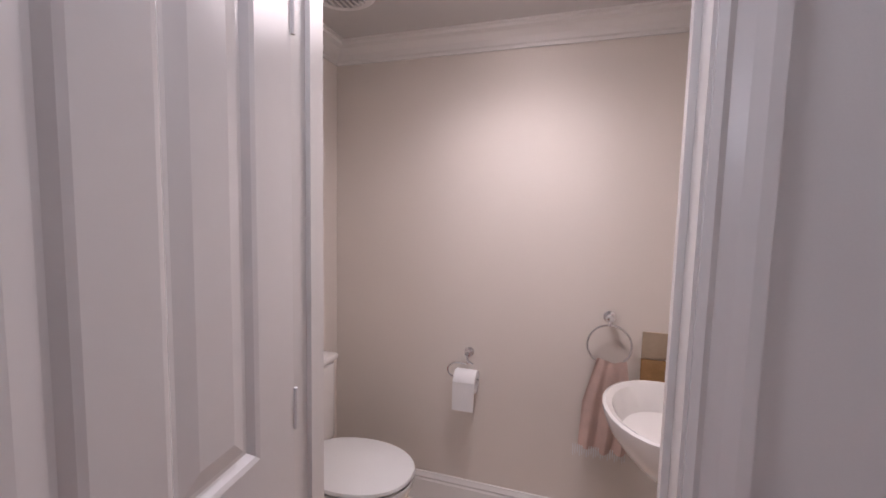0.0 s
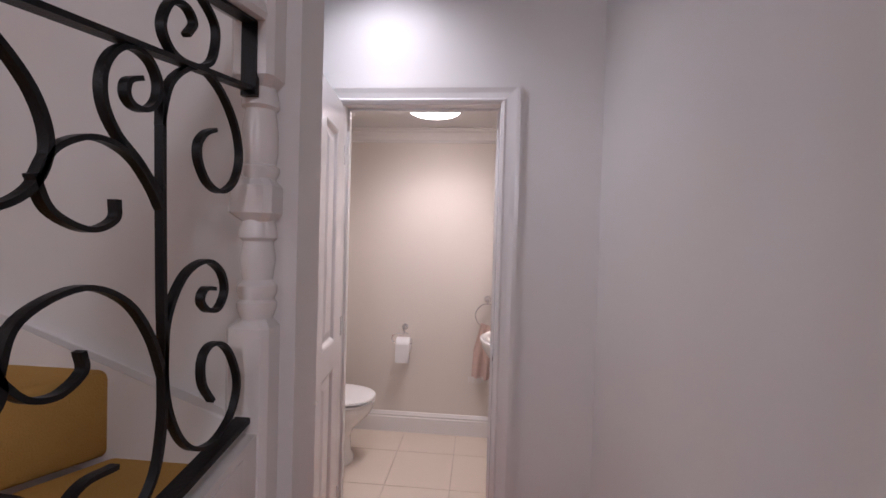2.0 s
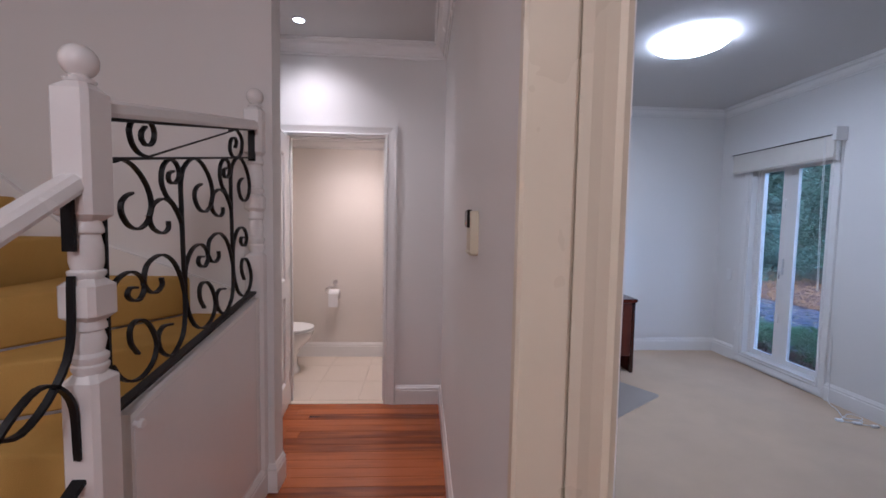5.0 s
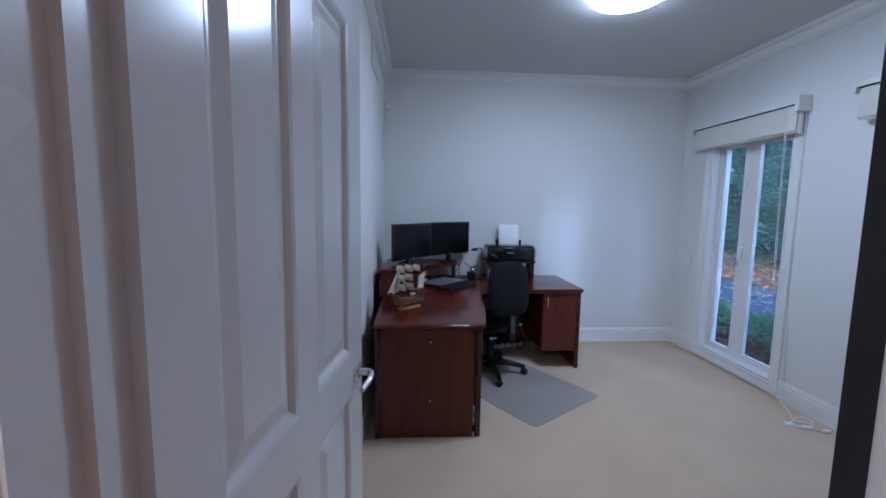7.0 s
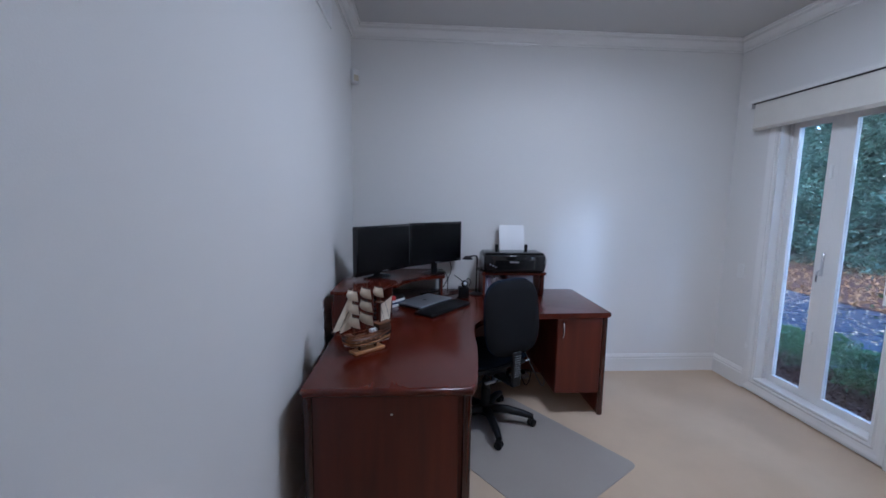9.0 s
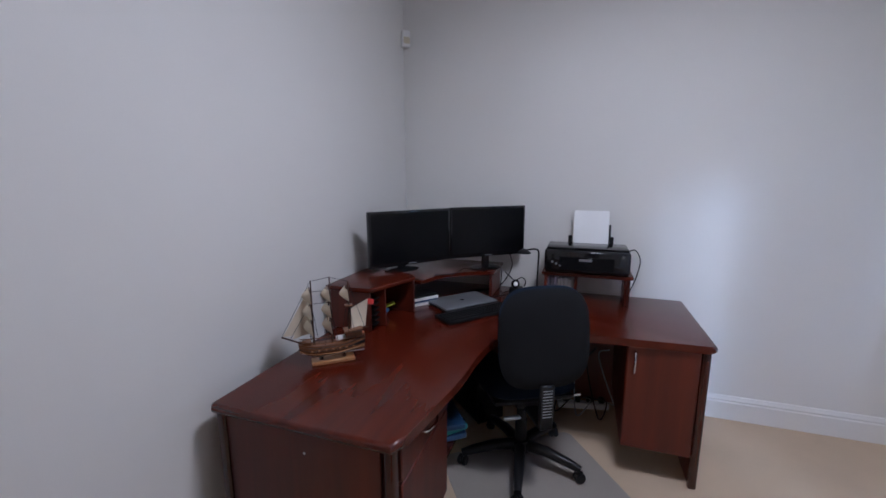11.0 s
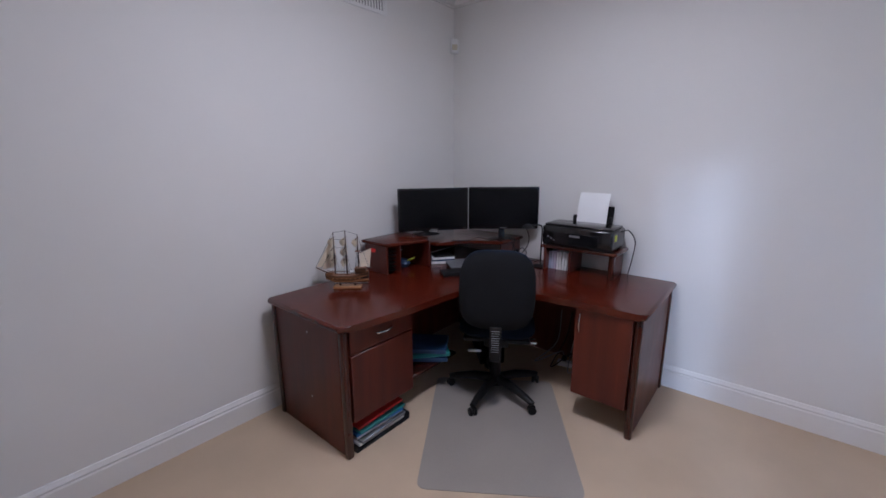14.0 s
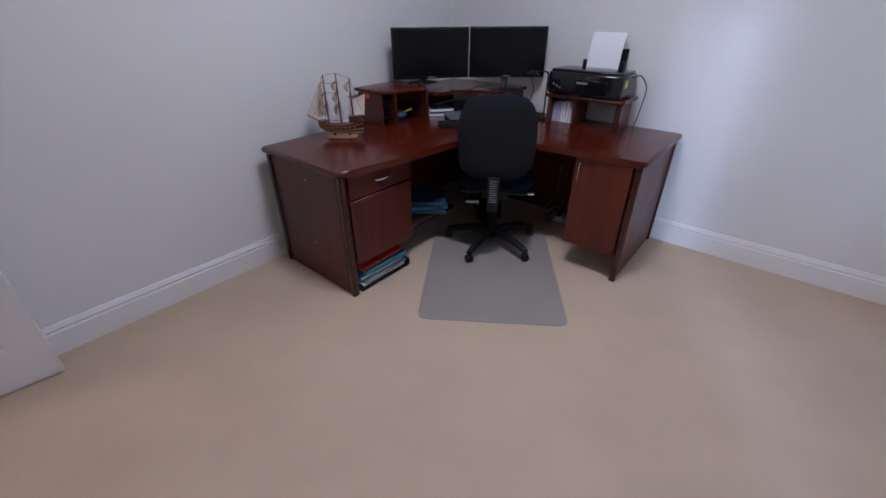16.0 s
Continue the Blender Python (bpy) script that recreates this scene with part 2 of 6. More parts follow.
def prism(bm, pts, z0, z1, bevel=0.0, m=None, segments=2):
    low = [bm.verts.new((x, y, z0)) for x, y in pts]
    high = [bm.verts.new((x, y, z1)) for x, y in pts]
    faces = [bm.faces.new(low[::-1]), bm.faces.new(high)]
    n = len(pts)
    for i in range(n):
        faces.append(bm.faces.new((low[i], low[(i + 1) % n], high[(i + 1) % n], high[i])))
    made = low + high
    if bevel:
        edges = list({e for f in faces[:2] for e in f.edges})
        out = bmesh.ops.bevel(bm, geom=edges, offset=bevel, segments=segments, affect="EDGES", profile=0.5)
        made = list({v for f in out["faces"] for v in f.verts} | {v for v in made if v.is_valid})
    if m is not None:
        for v in made:
            v.co = m @ v.co
    return bm


def lathe(bm, profile, seg=24, m=None, sx=1.0, sy=1.0):
    """Turned about z: profile of (radius, height)."""
    rings, made = [], []
    for r, z in profile:
        if r < 1e-5:
            ring = [bm.verts.new((0, 0, z))]
        else:
            ring = [bm.verts.new((sx * r * math.cos(2 * math.pi * k / seg), sy * r * math.sin(2 * math.pi * k / seg), z)) for k in range(seg)]
        rings.append(ring)
        made += ring
    for a, b in zip(rings, rings[1:]):
        for k in range(seg):
            j = (k + 1) % seg
            quad = [a[k % len(a)], a[j % len(a)], b[j % len(b)], b[k % len(b)]]
            uniq = list(OrderedDict.fromkeys(quad))
            if len(uniq) > 2:
                bm.faces.new(uniq)
    for ring, flip in ((rings[0], True), (rings[-1], False)):
        if len(ring) > 2:
            bm.faces.new(ring[::-1] if flip else ring)
    if m is not None:
        for v in made:
            v.co = m @ v.co
    return bm


def smooth_path(pts, steps=6):
    """A smooth line through the points."""
    p = [Vector(q) for q in pts]
    p = [2 * p[0] - p[1]] + p + [2 * p[-1] - p[-2]]
    out = []
    for i in range(1, len(p) - 2):
        a, b, c, d = p[i - 1 : i + 3]
        for k in range(steps):
            t = k / steps
            out.append(0.5 * (2 * b + (c - a) * t + (2 * a - 5 * b + 4 * c - d) * t**2 + (3 * b - a - 3 * c + d) * t**3))
    return out + [p[-2]]


def tube(bm, pts, r, seg=8, flat=None, cap=True):
    """A rod along a line; flat gives a bar with another half width along that axis vector."""
    pts = [Vector(q) for q in pts]
    rings, prev = [], None
    for i, q in enumerate(pts):
        d = (pts[min(i + 1, len(pts) - 1)] - pts[max(i - 1, 0)]).normalized()
        if flat:
            u = Vector(flat[0]).normalized()
            w = d.cross(u).normalized()
            ring = [q + u * flat[1] * a + w * r * b for a, b in ((-1, -1), (1, -1), (1, 1), (-1, 1))]
        else:
            ref = prev if prev is not None else (Vector((0, 0, 1)) if abs(d.z) < 0.9 else Vector((1, 0, 0)))
            u = (ref - d * ref.dot(d)).normalized()
            prev = u
            w = d.cross(u)
            rr = r[i] if isinstance(r, (list, tuple)) else r
            ring = [q + (u * math.cos(2 * math.pi * k / seg) + w * math.sin(2 * math.pi * k / seg)) * rr for k in range(seg)]
        rings.append([bm.verts.new(v) for v in ring])
    for a, b in zip(rings, rings[1:]):
        n = len(a)
        for k in range(n):
            bm.faces.new((a[k], a[(k + 1) % n], b[(k + 1) % n], b[k]))
    if cap:
        bm.faces.new(rings[0][::-1])
        bm.faces.new(rings[-1])
    return bm


def sweep(bm, profile, path, closed=False):
    """Runs a profile of (out, up) along a level line of (x, y, z); out is to the line's left. Corners are mitred."""
    p = [Vector(q) for q in path]
    n = len(p)
    rings = []
    for i in range(n):
        before = (p[i] - p[i - 1]).normalized() if i or closed else None
        after = (p[(i + 1) % n] - p[i]).normalized() if i < n - 1 or closed else None
        before, after = before or after, after or before
        na, nb = Vector((-before.y, before.x, 0)), Vector((-after.y, after.x, 0))
        mid = (na + nb).normalized()
        mid = mid / max(0.2, mid.dot(na))
        rings.append([bm.verts.new(p[i] + mid * o + Vector((0, 0, u))) for o, u in profile])
    pairs = list(zip(rings, rings[1:])) + ([(rings[-1], rings[0])] if closed else [])
    for a, b in pairs:
        for k in range(len(profile)):
            j = (k + 1) % len(profile)
            bm.faces.new((a[k], a[j], b[j], b[k]))
    if not closed:
        bm.faces.new(rings[0])
        bm.faces.new(rings[-1][::-1])
    return bm


BASE = [(-0.002, 0.0), (0.018, 0.0), (0.018, 0.11), (0.013, 0.118), (0.016, 0.128), (0.010, 0.140), (0.006, 0.150), (-0.002, 0.152)]


def cornice_profile(s):
    return [(-0.002, 0.002), (-0.002, -0.9 * s), (0.10 * s, -0.9 * s), (0.12 * s, -0.78 * s), (0.22 * s, -0.74 * s), (0.30 * s, -0.5 * s),
            (0.5 * s, -0.26 * s), (0.76 * s, -0.20 * s), (0.80 * s, -0.1 * s), (0.92 * s, -0.08 * s), (0.92 * s, 0.002)]


# ---- structure: walls ----
H = 2.78
WCH = 2.285


def wall(name, rows, mat, label):
    return structure(name, boxes(*rows), mat, label, "wall")


wall("wall_office_west", [(-0.12, 0.0, -3.93, 0.12, 0, H)], M_WALL, "plain off-white painted wall between office and hall")
wall("wall_office_north", [(0.0, 3.45, 0.0, 0.12, 0, H)], M_WALL, "plain off-white painted office wall behind the desk")
W1, W2 = (-1.28, -0.43), (-2.79, -1.94)
SILL, HEAD = 0.10, 2.12
wall("wall_office_east", [(3.17, 3.36, W1[1], 0.0, -0.4, H), (3.17, 3.36, W2[1], W1[0], -0.4, H), (3.17, 3.36, -3.8, W2[0], -0.4, H),
     (3.17, 3.36, W1[0], W1[1], -0.4, SILL), (3.17, 3.36, W1[0], W1[1], HEAD, H), (3.17, 3.36, W2[0], W2[1], -0.4, SILL), (3.17, 3.36, W2[0], W2[1], HEAD, H)],
     M_WALL, "off-white painted wall with two tall windows")
DX0, DX1, DH = 0.045, 0.895, 2.07
wall("wall_office_south", [(0.0, DX0 - 0.03, -3.93, -3.80, 0, H), (DX1 + 0.03, 3.45, -3.93, -3.80, 0, H), (DX0 - 0.03, DX1 + 0.03, -3.93, -3.80, DH + 0.03, H)], M_WALL,
     "off-white painted wall with the office doorway")
structure("floor_office", boxes((0.0, 3.17, -3.87, 0.0, -0.12, 0.0)), M_CARPET, "beige loop-pile carpet floor", "floor")
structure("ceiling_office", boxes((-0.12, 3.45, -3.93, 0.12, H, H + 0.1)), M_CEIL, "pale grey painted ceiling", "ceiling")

WX0, WX1 = -1.315, -0.58
wall("wall_toilet_front", [(-1.95, WX0 - 0.03, -1.40, -1.29, 0, H), (WX1 + 0.03, -0.12, -1.40, -1.29, 0, H), (WX0 - 0.03, WX1 + 0.03, -1.40, -1.29, 2.125, H)], M_WALL,
     "off-white wall with the toilet doorway")
wall("wall_toilet_north", [(-2.0, -0.12, -0.24, -0.12, 0, H)], M_WCWALL, "warm cream painted toilet wall")
wall("wall_toilet_west", [(-2.05, -1.93, -1.40, -0.12, 0, H)], M_WCWALL, "cream painted wall beside the toilet")
wall("wall_toilet_east", [(-0.22, -0.121, -1.29, -0.24, 0, H)], M_WCWALL, "cream painted wall behind the basin")
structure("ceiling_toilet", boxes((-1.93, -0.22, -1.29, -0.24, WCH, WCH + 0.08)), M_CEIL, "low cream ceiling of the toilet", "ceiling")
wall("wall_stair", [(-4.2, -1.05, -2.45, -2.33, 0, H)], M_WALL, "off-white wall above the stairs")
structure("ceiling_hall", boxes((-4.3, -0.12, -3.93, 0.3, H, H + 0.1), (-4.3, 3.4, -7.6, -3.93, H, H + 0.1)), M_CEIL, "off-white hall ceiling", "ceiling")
wall("wall_hall_south", [(-4.3, 3.4, -7.6, -7.48, 0, H)], M_WALL, "plain wall that closes the entry hall")
wall("wall_hall_west", [(-4.3, -4.18, -7.5, -2.33, 0, H)], M_WALL, "plain wall beyond the stairs")
wall("wall_hall_east", [(3.3, 3.42, -7.5, -3.93, 0, H)], M_WALL, "plain wall that closes the entry hall")
wall("wall_laundry_west", [(-5.42, -5.3, -2.45, 0.24, 0, H)], M_WALL, "plain white laundry wall")
wall("wall_laundry_south", [(-5.42, -4.2, -2.45, -2.33, 0, H)], M_WALL, "plain white laundry wall behind the stairs")
LW = (-4.42, -3.72)
wall("wall_laundry_north", [(-5.42, LW[0], 0.12, 0.24, 0, H), (LW[1], -2.05, 0.12, 0.24, 0, H), (LW[0], LW[1], 0.12, 0.24, 0, 1.24), (LW[0], LW[1], 0.12, 0.24, 2.28, H)],
     M_WALL, "white laundry wall with a small window")
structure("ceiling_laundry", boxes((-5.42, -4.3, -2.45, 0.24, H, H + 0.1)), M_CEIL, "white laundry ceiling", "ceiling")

# cornices and baseboards
bm = bmesh.new()
sweep(bm, cornice_profile(0.10), [(0, -3.80, H), (3.17, -3.80, H), (3.17, 0, H), (0, 0, H)], closed=True)
structure("trim_cornice_office", bm, M_TRIM, "moulded plaster cornice round the office", "cornice")
bm = bmesh.new()
sweep(bm, cornice_profile(0.11), [(-0.12, -3.93, H), (-0.12, -1.40, H), (-1.95, -1.40, H)])
structure("trim_cornice_hall", bm, M_TRIM, "moulded plaster cornice along the hall", "cornice")
bm = bmesh.new()
sweep(bm, cornice_profile(0.10), [(-1.93, -1.29, WCH), (-0.22, -1.29, WCH), (-0.22, -0.24, WCH), (-1.93, -0.24, WCH)], closed=True)
structure("trim_cornice_toilet", bm, M_TRIM, "moulded plaster cornice in the toilet", "cornice")


def baseboard(name, path, label):
    structure(name, sweep(bmesh.new(), BASE, path), M_TRIM, label, "baseboard", smooth=False)


baseboard("baseboard_office", [(3.17, W1[1] + 0.085, 0), (3.17, 0, 0), (0, 0, 0), (0, -3.80, 0)], "white moulded baseboard along the office walls")
baseboard("baseboard_office_middle", [(3.17, W2[1] + 0.085, 0), (3.17, W1[0] - 0.085, 0)], "white moulded baseboard between the windows")
baseboard("baseboard_office_east", [(0.99, -3.80, 0), (3.17, -3.80, 0), (3.17, W2[0] - 0.085, 0)], "white moulded baseboard in the office corner")
baseboard("baseboard_hall", [(-0.12, -3.93, 0), (-0.12, -1.40, 0), (-0.482, -1.40, 0)], "white moulded baseboard in the hall")
baseboard("baseboard_pier", [(-1.05, -2.33, 0), (-1.05, -2.45, 0), (-1.10, -2.45, 0), (-1.10, -4.6, 0)], "white moulded baseboard round the stair pier")
baseboard("baseboard_toilet", [(-0.22, -1.29, 0), (-0.22, -0.24, 0), (-1.93, -0.24, 0), (-1.93, -1.29, 0)], "white moulded baseboard in the toilet")

# door linings and architraves
ARCH = [(0.0, 0.0), (0.0, 0.012), (0.012, 0.018), (0.022, 0.012), (0.045, 0.016), (0.066, 0.022), (0.085, 0.022), (0.085, 0.0)]


def architrave(name, x0, x1, z1, y, out, label, mat=M_TRIM):
    """A moulded frame round a doorway in a wall that faces along y."""
    bm = bmesh.new()
    rows = []
    for o, d in ARCH:
        yy = y + out * d
        rows.append([bm.verts.new(v) for v in ((x0 - o, yy, 0), (x0 - o, yy, z1 + o), (x1 + o, yy, z1 + o), (x1 + o, yy, 0))])
    for a, b in zip(rows, rows[1:] + rows[:1]):
        for k in range(3):
            bm.faces.new((a[k], a[k + 1], b[k + 1], b[k]))
    for k in (0, 3):
        bm.faces.new([r[k] for r in rows])
    structure(name, bm, mat, label, "door frame")


def lining(name, x0, x1, z1, y0, y1, stop0, stop1, label):
    t = 0.03
    bm = boxes((x0 - t, x0, y0, y1, 0, z1 + t), (x1, x1 + t, y0, y1, 0, z1 + t), (x0, x1, y0, y1, z1, z1 + t),
               (x0, x0 + 0.012, stop0, stop1, 0, z1), (x1 - 0.012, x1, stop0, stop1, 0, z1), (x0 + 0.012, x1 - 0.012, stop0, stop1, z1 - 0.012, z1))
    structure(name, bm, M_TRIM, label, "door frame")


lining("trim_toilet_lining", WX0, WX1, 2.09, -1.405, -1.285, -1.35, -1.33, "white gloss lining of the toilet doorway")
architrave("trim_toilet_architrave", WX0 - 0.006, WX1 + 0.006, 2.096, -1.40, -1, "white moulded architrave round the toilet doorway")
lining("trim_office_lining", DX0, DX1, DH, -3.935, -3.795, -3.87, -3.85, "white gloss lining of the office doorway")
architrave("trim_office_architrave", DX0 - 0.006, DX1 + 0.006, DH + 0.006, -3.93, -1, "cream gloss architrave round the office doorway", M_CREAMTRIM)
architrave("trim_office_architrave_inside", DX0 - 0.006, DX1 + 0.006, DH + 0.006, -3.80, 1, "white architrave inside the office doorway")
structure("trim_hall_corner", one(-0.135, -0.0475, -3.954, -3.92, 0, H, bevel=0.006), M_CREAMTRIM, "rounded cream corner board beside the office doorway", "trim")


# ---- doors ----
def panel_door(name, m, w, h, t, side, label, handle_z=0.98, drop=0.0):
    """A four-panel door; local x along the leaf from the hinge, y through it, z up. side: the way the lever points along x."""
    d = thing(name, m, label, "door")
    st, mid, rail_z = 0.115, 0.10, (0.20, 0.92 - drop, 1.04 - drop, h - 0.12 - drop * 0.4)
    cells = [(st, w / 2 - mid / 2), (w / 2 + mid / 2, w - st)]
    rows = [(rail_z[0], rail_z[1]), (rail_z[2], rail_z[3])]
    bm = boxes((0, st, -t, 0, 0.008, h), (w - st, w, -t, 0, 0.008, h), (w / 2 - mid / 2, w / 2 + mid / 2, -t, 0, 0.008, h))
    for a, b in cells:
        for z0, z1 in ((0.008, rail_z[0]), (rail_z[1], rail_z[2]), (rail_z[3], h)):
            box(bm, a, b, -t, 0, z0, z1)
    bmesh.ops.remove_doubles(bm, verts=bm.verts[:], dist=1e-5)
    part("leaf_frame", bm, M_DOOR, d, smooth=False)
    for a, b in cells:
        for z0, z1 in rows:
            bm = bmesh.new()
            for y, s in ((0.0, -1), (-t, 1)):
                loops = []
                for inset, depth in ((0.0, 0.0), (0.010, 0.003), (0.022, 0.013), (0.030, 0.013), (0.062, 0.005)):
                    yy = y + s * depth
                    loops.append([bm.verts.new(v) for v in ((a + inset, yy, z0 + inset), (b - inset, yy, z0 + inset), (b - inset, yy, z1 - inset), (a + inset, yy, z1 - inset))])
                for p, q in zip(loops, loops[1:]):
                    for k in range(4):
                        bm.faces.new((p[k], p[(k + 1) % 4], q[(k + 1) % 4], q[k]))
                bm.faces.new(loops[-1])
            part("door_panel", bm, M_DOOR, d, smooth=False)
    for y, s in ((0.0, 1), (-t, -1)):
        bm = bmesh.new()
        base = Matrix.Translation((w - 0.06, y, handle_z)) @ pose(0, 0, 0, -90 * s, 0, 0)
        lathe(bm, [(0.0, 0.0), (0.027, 0.0), (0.027, 0.006), (0.022, 0.010), (0.011, 0.012), (0.011, 0.045), (0.0, 0.047)], 20, base)
        pts = smooth_path([(w - 0.06, y + s * 0.04, handle_z), (w - 0.08, y + s * 0.052, handle_z + 0.004), (w - 0.12, y + s * 0.055, handle_z + 0.002), (w - 0.165, y + s * 0.045, handle_z - 0.006)], 5)
        tube(bm, pts, 0.0085, 10)
        part("lever_handle", bm, M_SATIN, d, "satin nickel lever handle on a round rose")
    bm = one(w - 0.001, w + 0.001, -t / 2 - 0.011, -t / 2 + 0.011, handle_z - 0.06, handle_z + 0.06, bevel=0)
    part("latch_plate", bm, M_SATIN, d)
    for z in (0.22, h / 2, h - 0.22):
        part("hinge", lathe(bmesh.new(), [(0.005, z - 0.045), (0.005, z + 0.045)], 10, Matrix.Translation((-0.004, 0.002, 0))), M_DOOR, d)
    return d


door_a = math.degrees(math.atan2(-2.995 + 3.805, 0.150 - 0.045))
panel_door("door_office", pose(0.062, -3.805, 0, 0, 0, door_a) @ Matrix.Diagonal((1, -1, 1, 1)), 0.825, 2.05, 0.038, 1, "white four-panel gloss door standing open against the office wall", 0.965)
door_b = math.degrees(math.atan2(-0.74, 0.085))
panel_door("door_toilet", pose(WX0 + 0.004, -1.402, 0, 0, 0, door_b), 0.732, 2.075, 0.036, 1, "white four-panel gloss door standing open into the hall", 0.90, 0.045)


def strike(m, label):
    s = thing("strike_plate", m, label, "strike plate")
    part("plate", boxes((-0.012, 0.012, -0.001, 0.002, -0.03, 0.03)), M_SATIN, s, smooth=False)
    # solid black patch in place of the latch hole's shade
    part("dark_latch_patch", boxes((-0.006, 0.006, 0.0012, 0.003, -0.014, 0.014)), M_BLACK, s, smooth=False)
    part("lip", one(-0.022, -0.011, -0.002, 0.004, -0.014, 0.014, bevel=0.001), M_SATIN, s)


strike(pose(DX1 - 0.001, -3.824, 0.965, 0, 0, 90), "bright latch plate let into the office door lining")
strike(pose(WX1 - 0.001, -1.38, 0.90, 0, 0, 90), "bright latch plate let into the toilet door lining")


# ---- windows ----
def window(name, y0, y1, label):
    w = thing(name, pose(3.17, (y0 + y1) / 2, SILL), label, "window")
    w["kind"] = "structure"
    h, a = HEAD - SILL, (y1 - y0) / 2
    bm = bmesh.new()
    rows = []
    for o, d in ARCH:
        rows.append([bm.verts.new(v) for v in ((-d, -a - o, -o), (-d, -a - o, h + o), (-d, a + o, h + o), (-d, a + o, -o))])
    for p, q in zip(rows, rows[1:] + rows[:1]):
        for k in range(4):
            bm.faces.new((p[k], p[(k + 1) % 4], q[(k + 1) % 4], q[k]))
    part("architrave", bm, M_TRIM, w, smooth=False)
    part("reveal_lining", boxes((-0.004, 0.16, -a, -a + 0.014, 0, h), (-0.004, 0.16, a - 0.014, a, 0, h), (-0.004, 0.16, -a + 0.014, a - 0.014, h - 0.014, h)), M_TRIM, w, smooth=False)
    part("window_sill", one(-0.012, 0.16, -a + 0.014, a - 0.014, 0, 0.022, bevel=0.006), M_TRIM, w)
    i, t = a - 0.014, 0.045
    part("window_frame", boxes((0.06, 0.15, -i, -i + 0.02, 0.022, h - 0.014), (0.06, 0.15, i - 0.02, i, 0.022, h - 0.014), (0.06, 0.15, -i + 0.02, i - 0.02, h - 0.04, h - 0.014)), M_TRIM, w, smooth=False)
    for s0, s1, ta, tb in ((-i + 0.02, 0.0395, 0.042, 0.078), (0.0405, i - 0.02, 0.078, 0.042)):
        x = 0.075
        sash = part("sash", boxes((x, x + 0.035, s0, s0 + ta, 0.024, h - 0.04), (x, x + 0.035, s1 - tb, s1, 0.024, h - 0.04), (x, x + 0.035, s0 + ta, s1 - tb, 0.024, 0.075), (x, x + 0.035, s0 + ta, s1 - tb, h - 0.10, h - 0.04)), M_TRIM, w, smooth=False)
        pane = part("pane", boxes((x + 0.015, x + 0.019, s0 + ta, s1 - tb, 0.075, h - 0.10)), M_GLASS, sash, smooth=False)
        pane.visible_shadow = False
    for z in (0.42, 1.55):
        part("bolt", one(0.064, 0.076, 0.068, 0.092, z, z + 0.09, bevel=0.003), M_WHITEPL, w)
    bm = one(0.062, 0.077, 0.052, 0.068, 0.90, 1.06, bevel=0.003)
    tube(bm, [(0.06, 0.06, 0.94), (0.04, 0.06, 0.93), (0.039, 0.06, 0.86)], 0.006, 8)
    part("latch_handle", bm, M_SATIN, w, "small satin latch handle")


window("window_1", *W1, "tall white sliding window onto the garden")
window("window_2", *W2, "tall white sliding window near the door")


def roman_blind(y0, y1, label):
    b = thing("roller_blind", pose(3.145, (y0 + y1) / 2, 2.03), label, "blind", "window blinds")
    a = (y1 - y0) / 2
    part("pelmet", boxes((-0.075, 0.02, -a, a, 0.205, 0.232), (-0.075, 0.02, -a, -a + 0.02, 0.17, 0.206), (-0.075, 0.02, a - 0.02, a, 0.17, 0.206), bevel=0.002), M_TRIM, b, smooth=False)
    part("end_cap", one(-0.085, 0.02, -a - 0.006, -a + 0.03, 0.15, 0.262, bevel=0.006), M_TRIM, b)
    bm = bmesh.new()
    sweep(bm, [(0, 0.20), (-0.020, 0.20), (-0.026, 0.19), (-0.026, 0.06), (-0.03, 0.02), (-0.012, 0.0), (0.01, 0.004), (0.014, 0.03)], [(-0.03, a - 0.03, 0), (-0.03, -a + 0.03, 0)])
    part("fabric_fold", bm, M_BLIND, b, "gathered cream fabric")
    part("bottom_bar", one(-0.045, -0.01, -a + 0.012, -a + 0.03, -0.01, 0.19, bevel=0.008), M_WHITEPL, b)
    # black strip paints the shade in the gap under the pelmet
    part("dark_gap_strip", boxes((-0.06, -0.02, -a + 0.03, a - 0.02, 0.199, 0.2055)), M_BLACK, b, smooth=False)
    bm = bmesh.new()
    for dx in (0.0, 0.012):
        tube(bm, smooth_path([(-0.07, -a + 0.09 + dx, 0.20), (-0.062, -a + 0.085 + dx, -0.5), (-0.05, -a + 0.08 + dx, -1.05)], 6), 0.0018, 5)
    part("pull_cord", bm, M_WHITEPL, b)
    part("cord_weight", lathe(bmesh.new(), [(0.0, -1.10), (0.007, -1.10), (0.005, -1.045), (0.0, -1.04)], 10, Matrix.Translation((-0.05, -a + 0.086, 0))), M_WHITEPL, b)


roman_blind(-1.385, -0.24, "raised cream fabric blind under a white pelmet")
roman_blind(-2.90, -1.745, "raised cream fabric blind under a white pelmet")


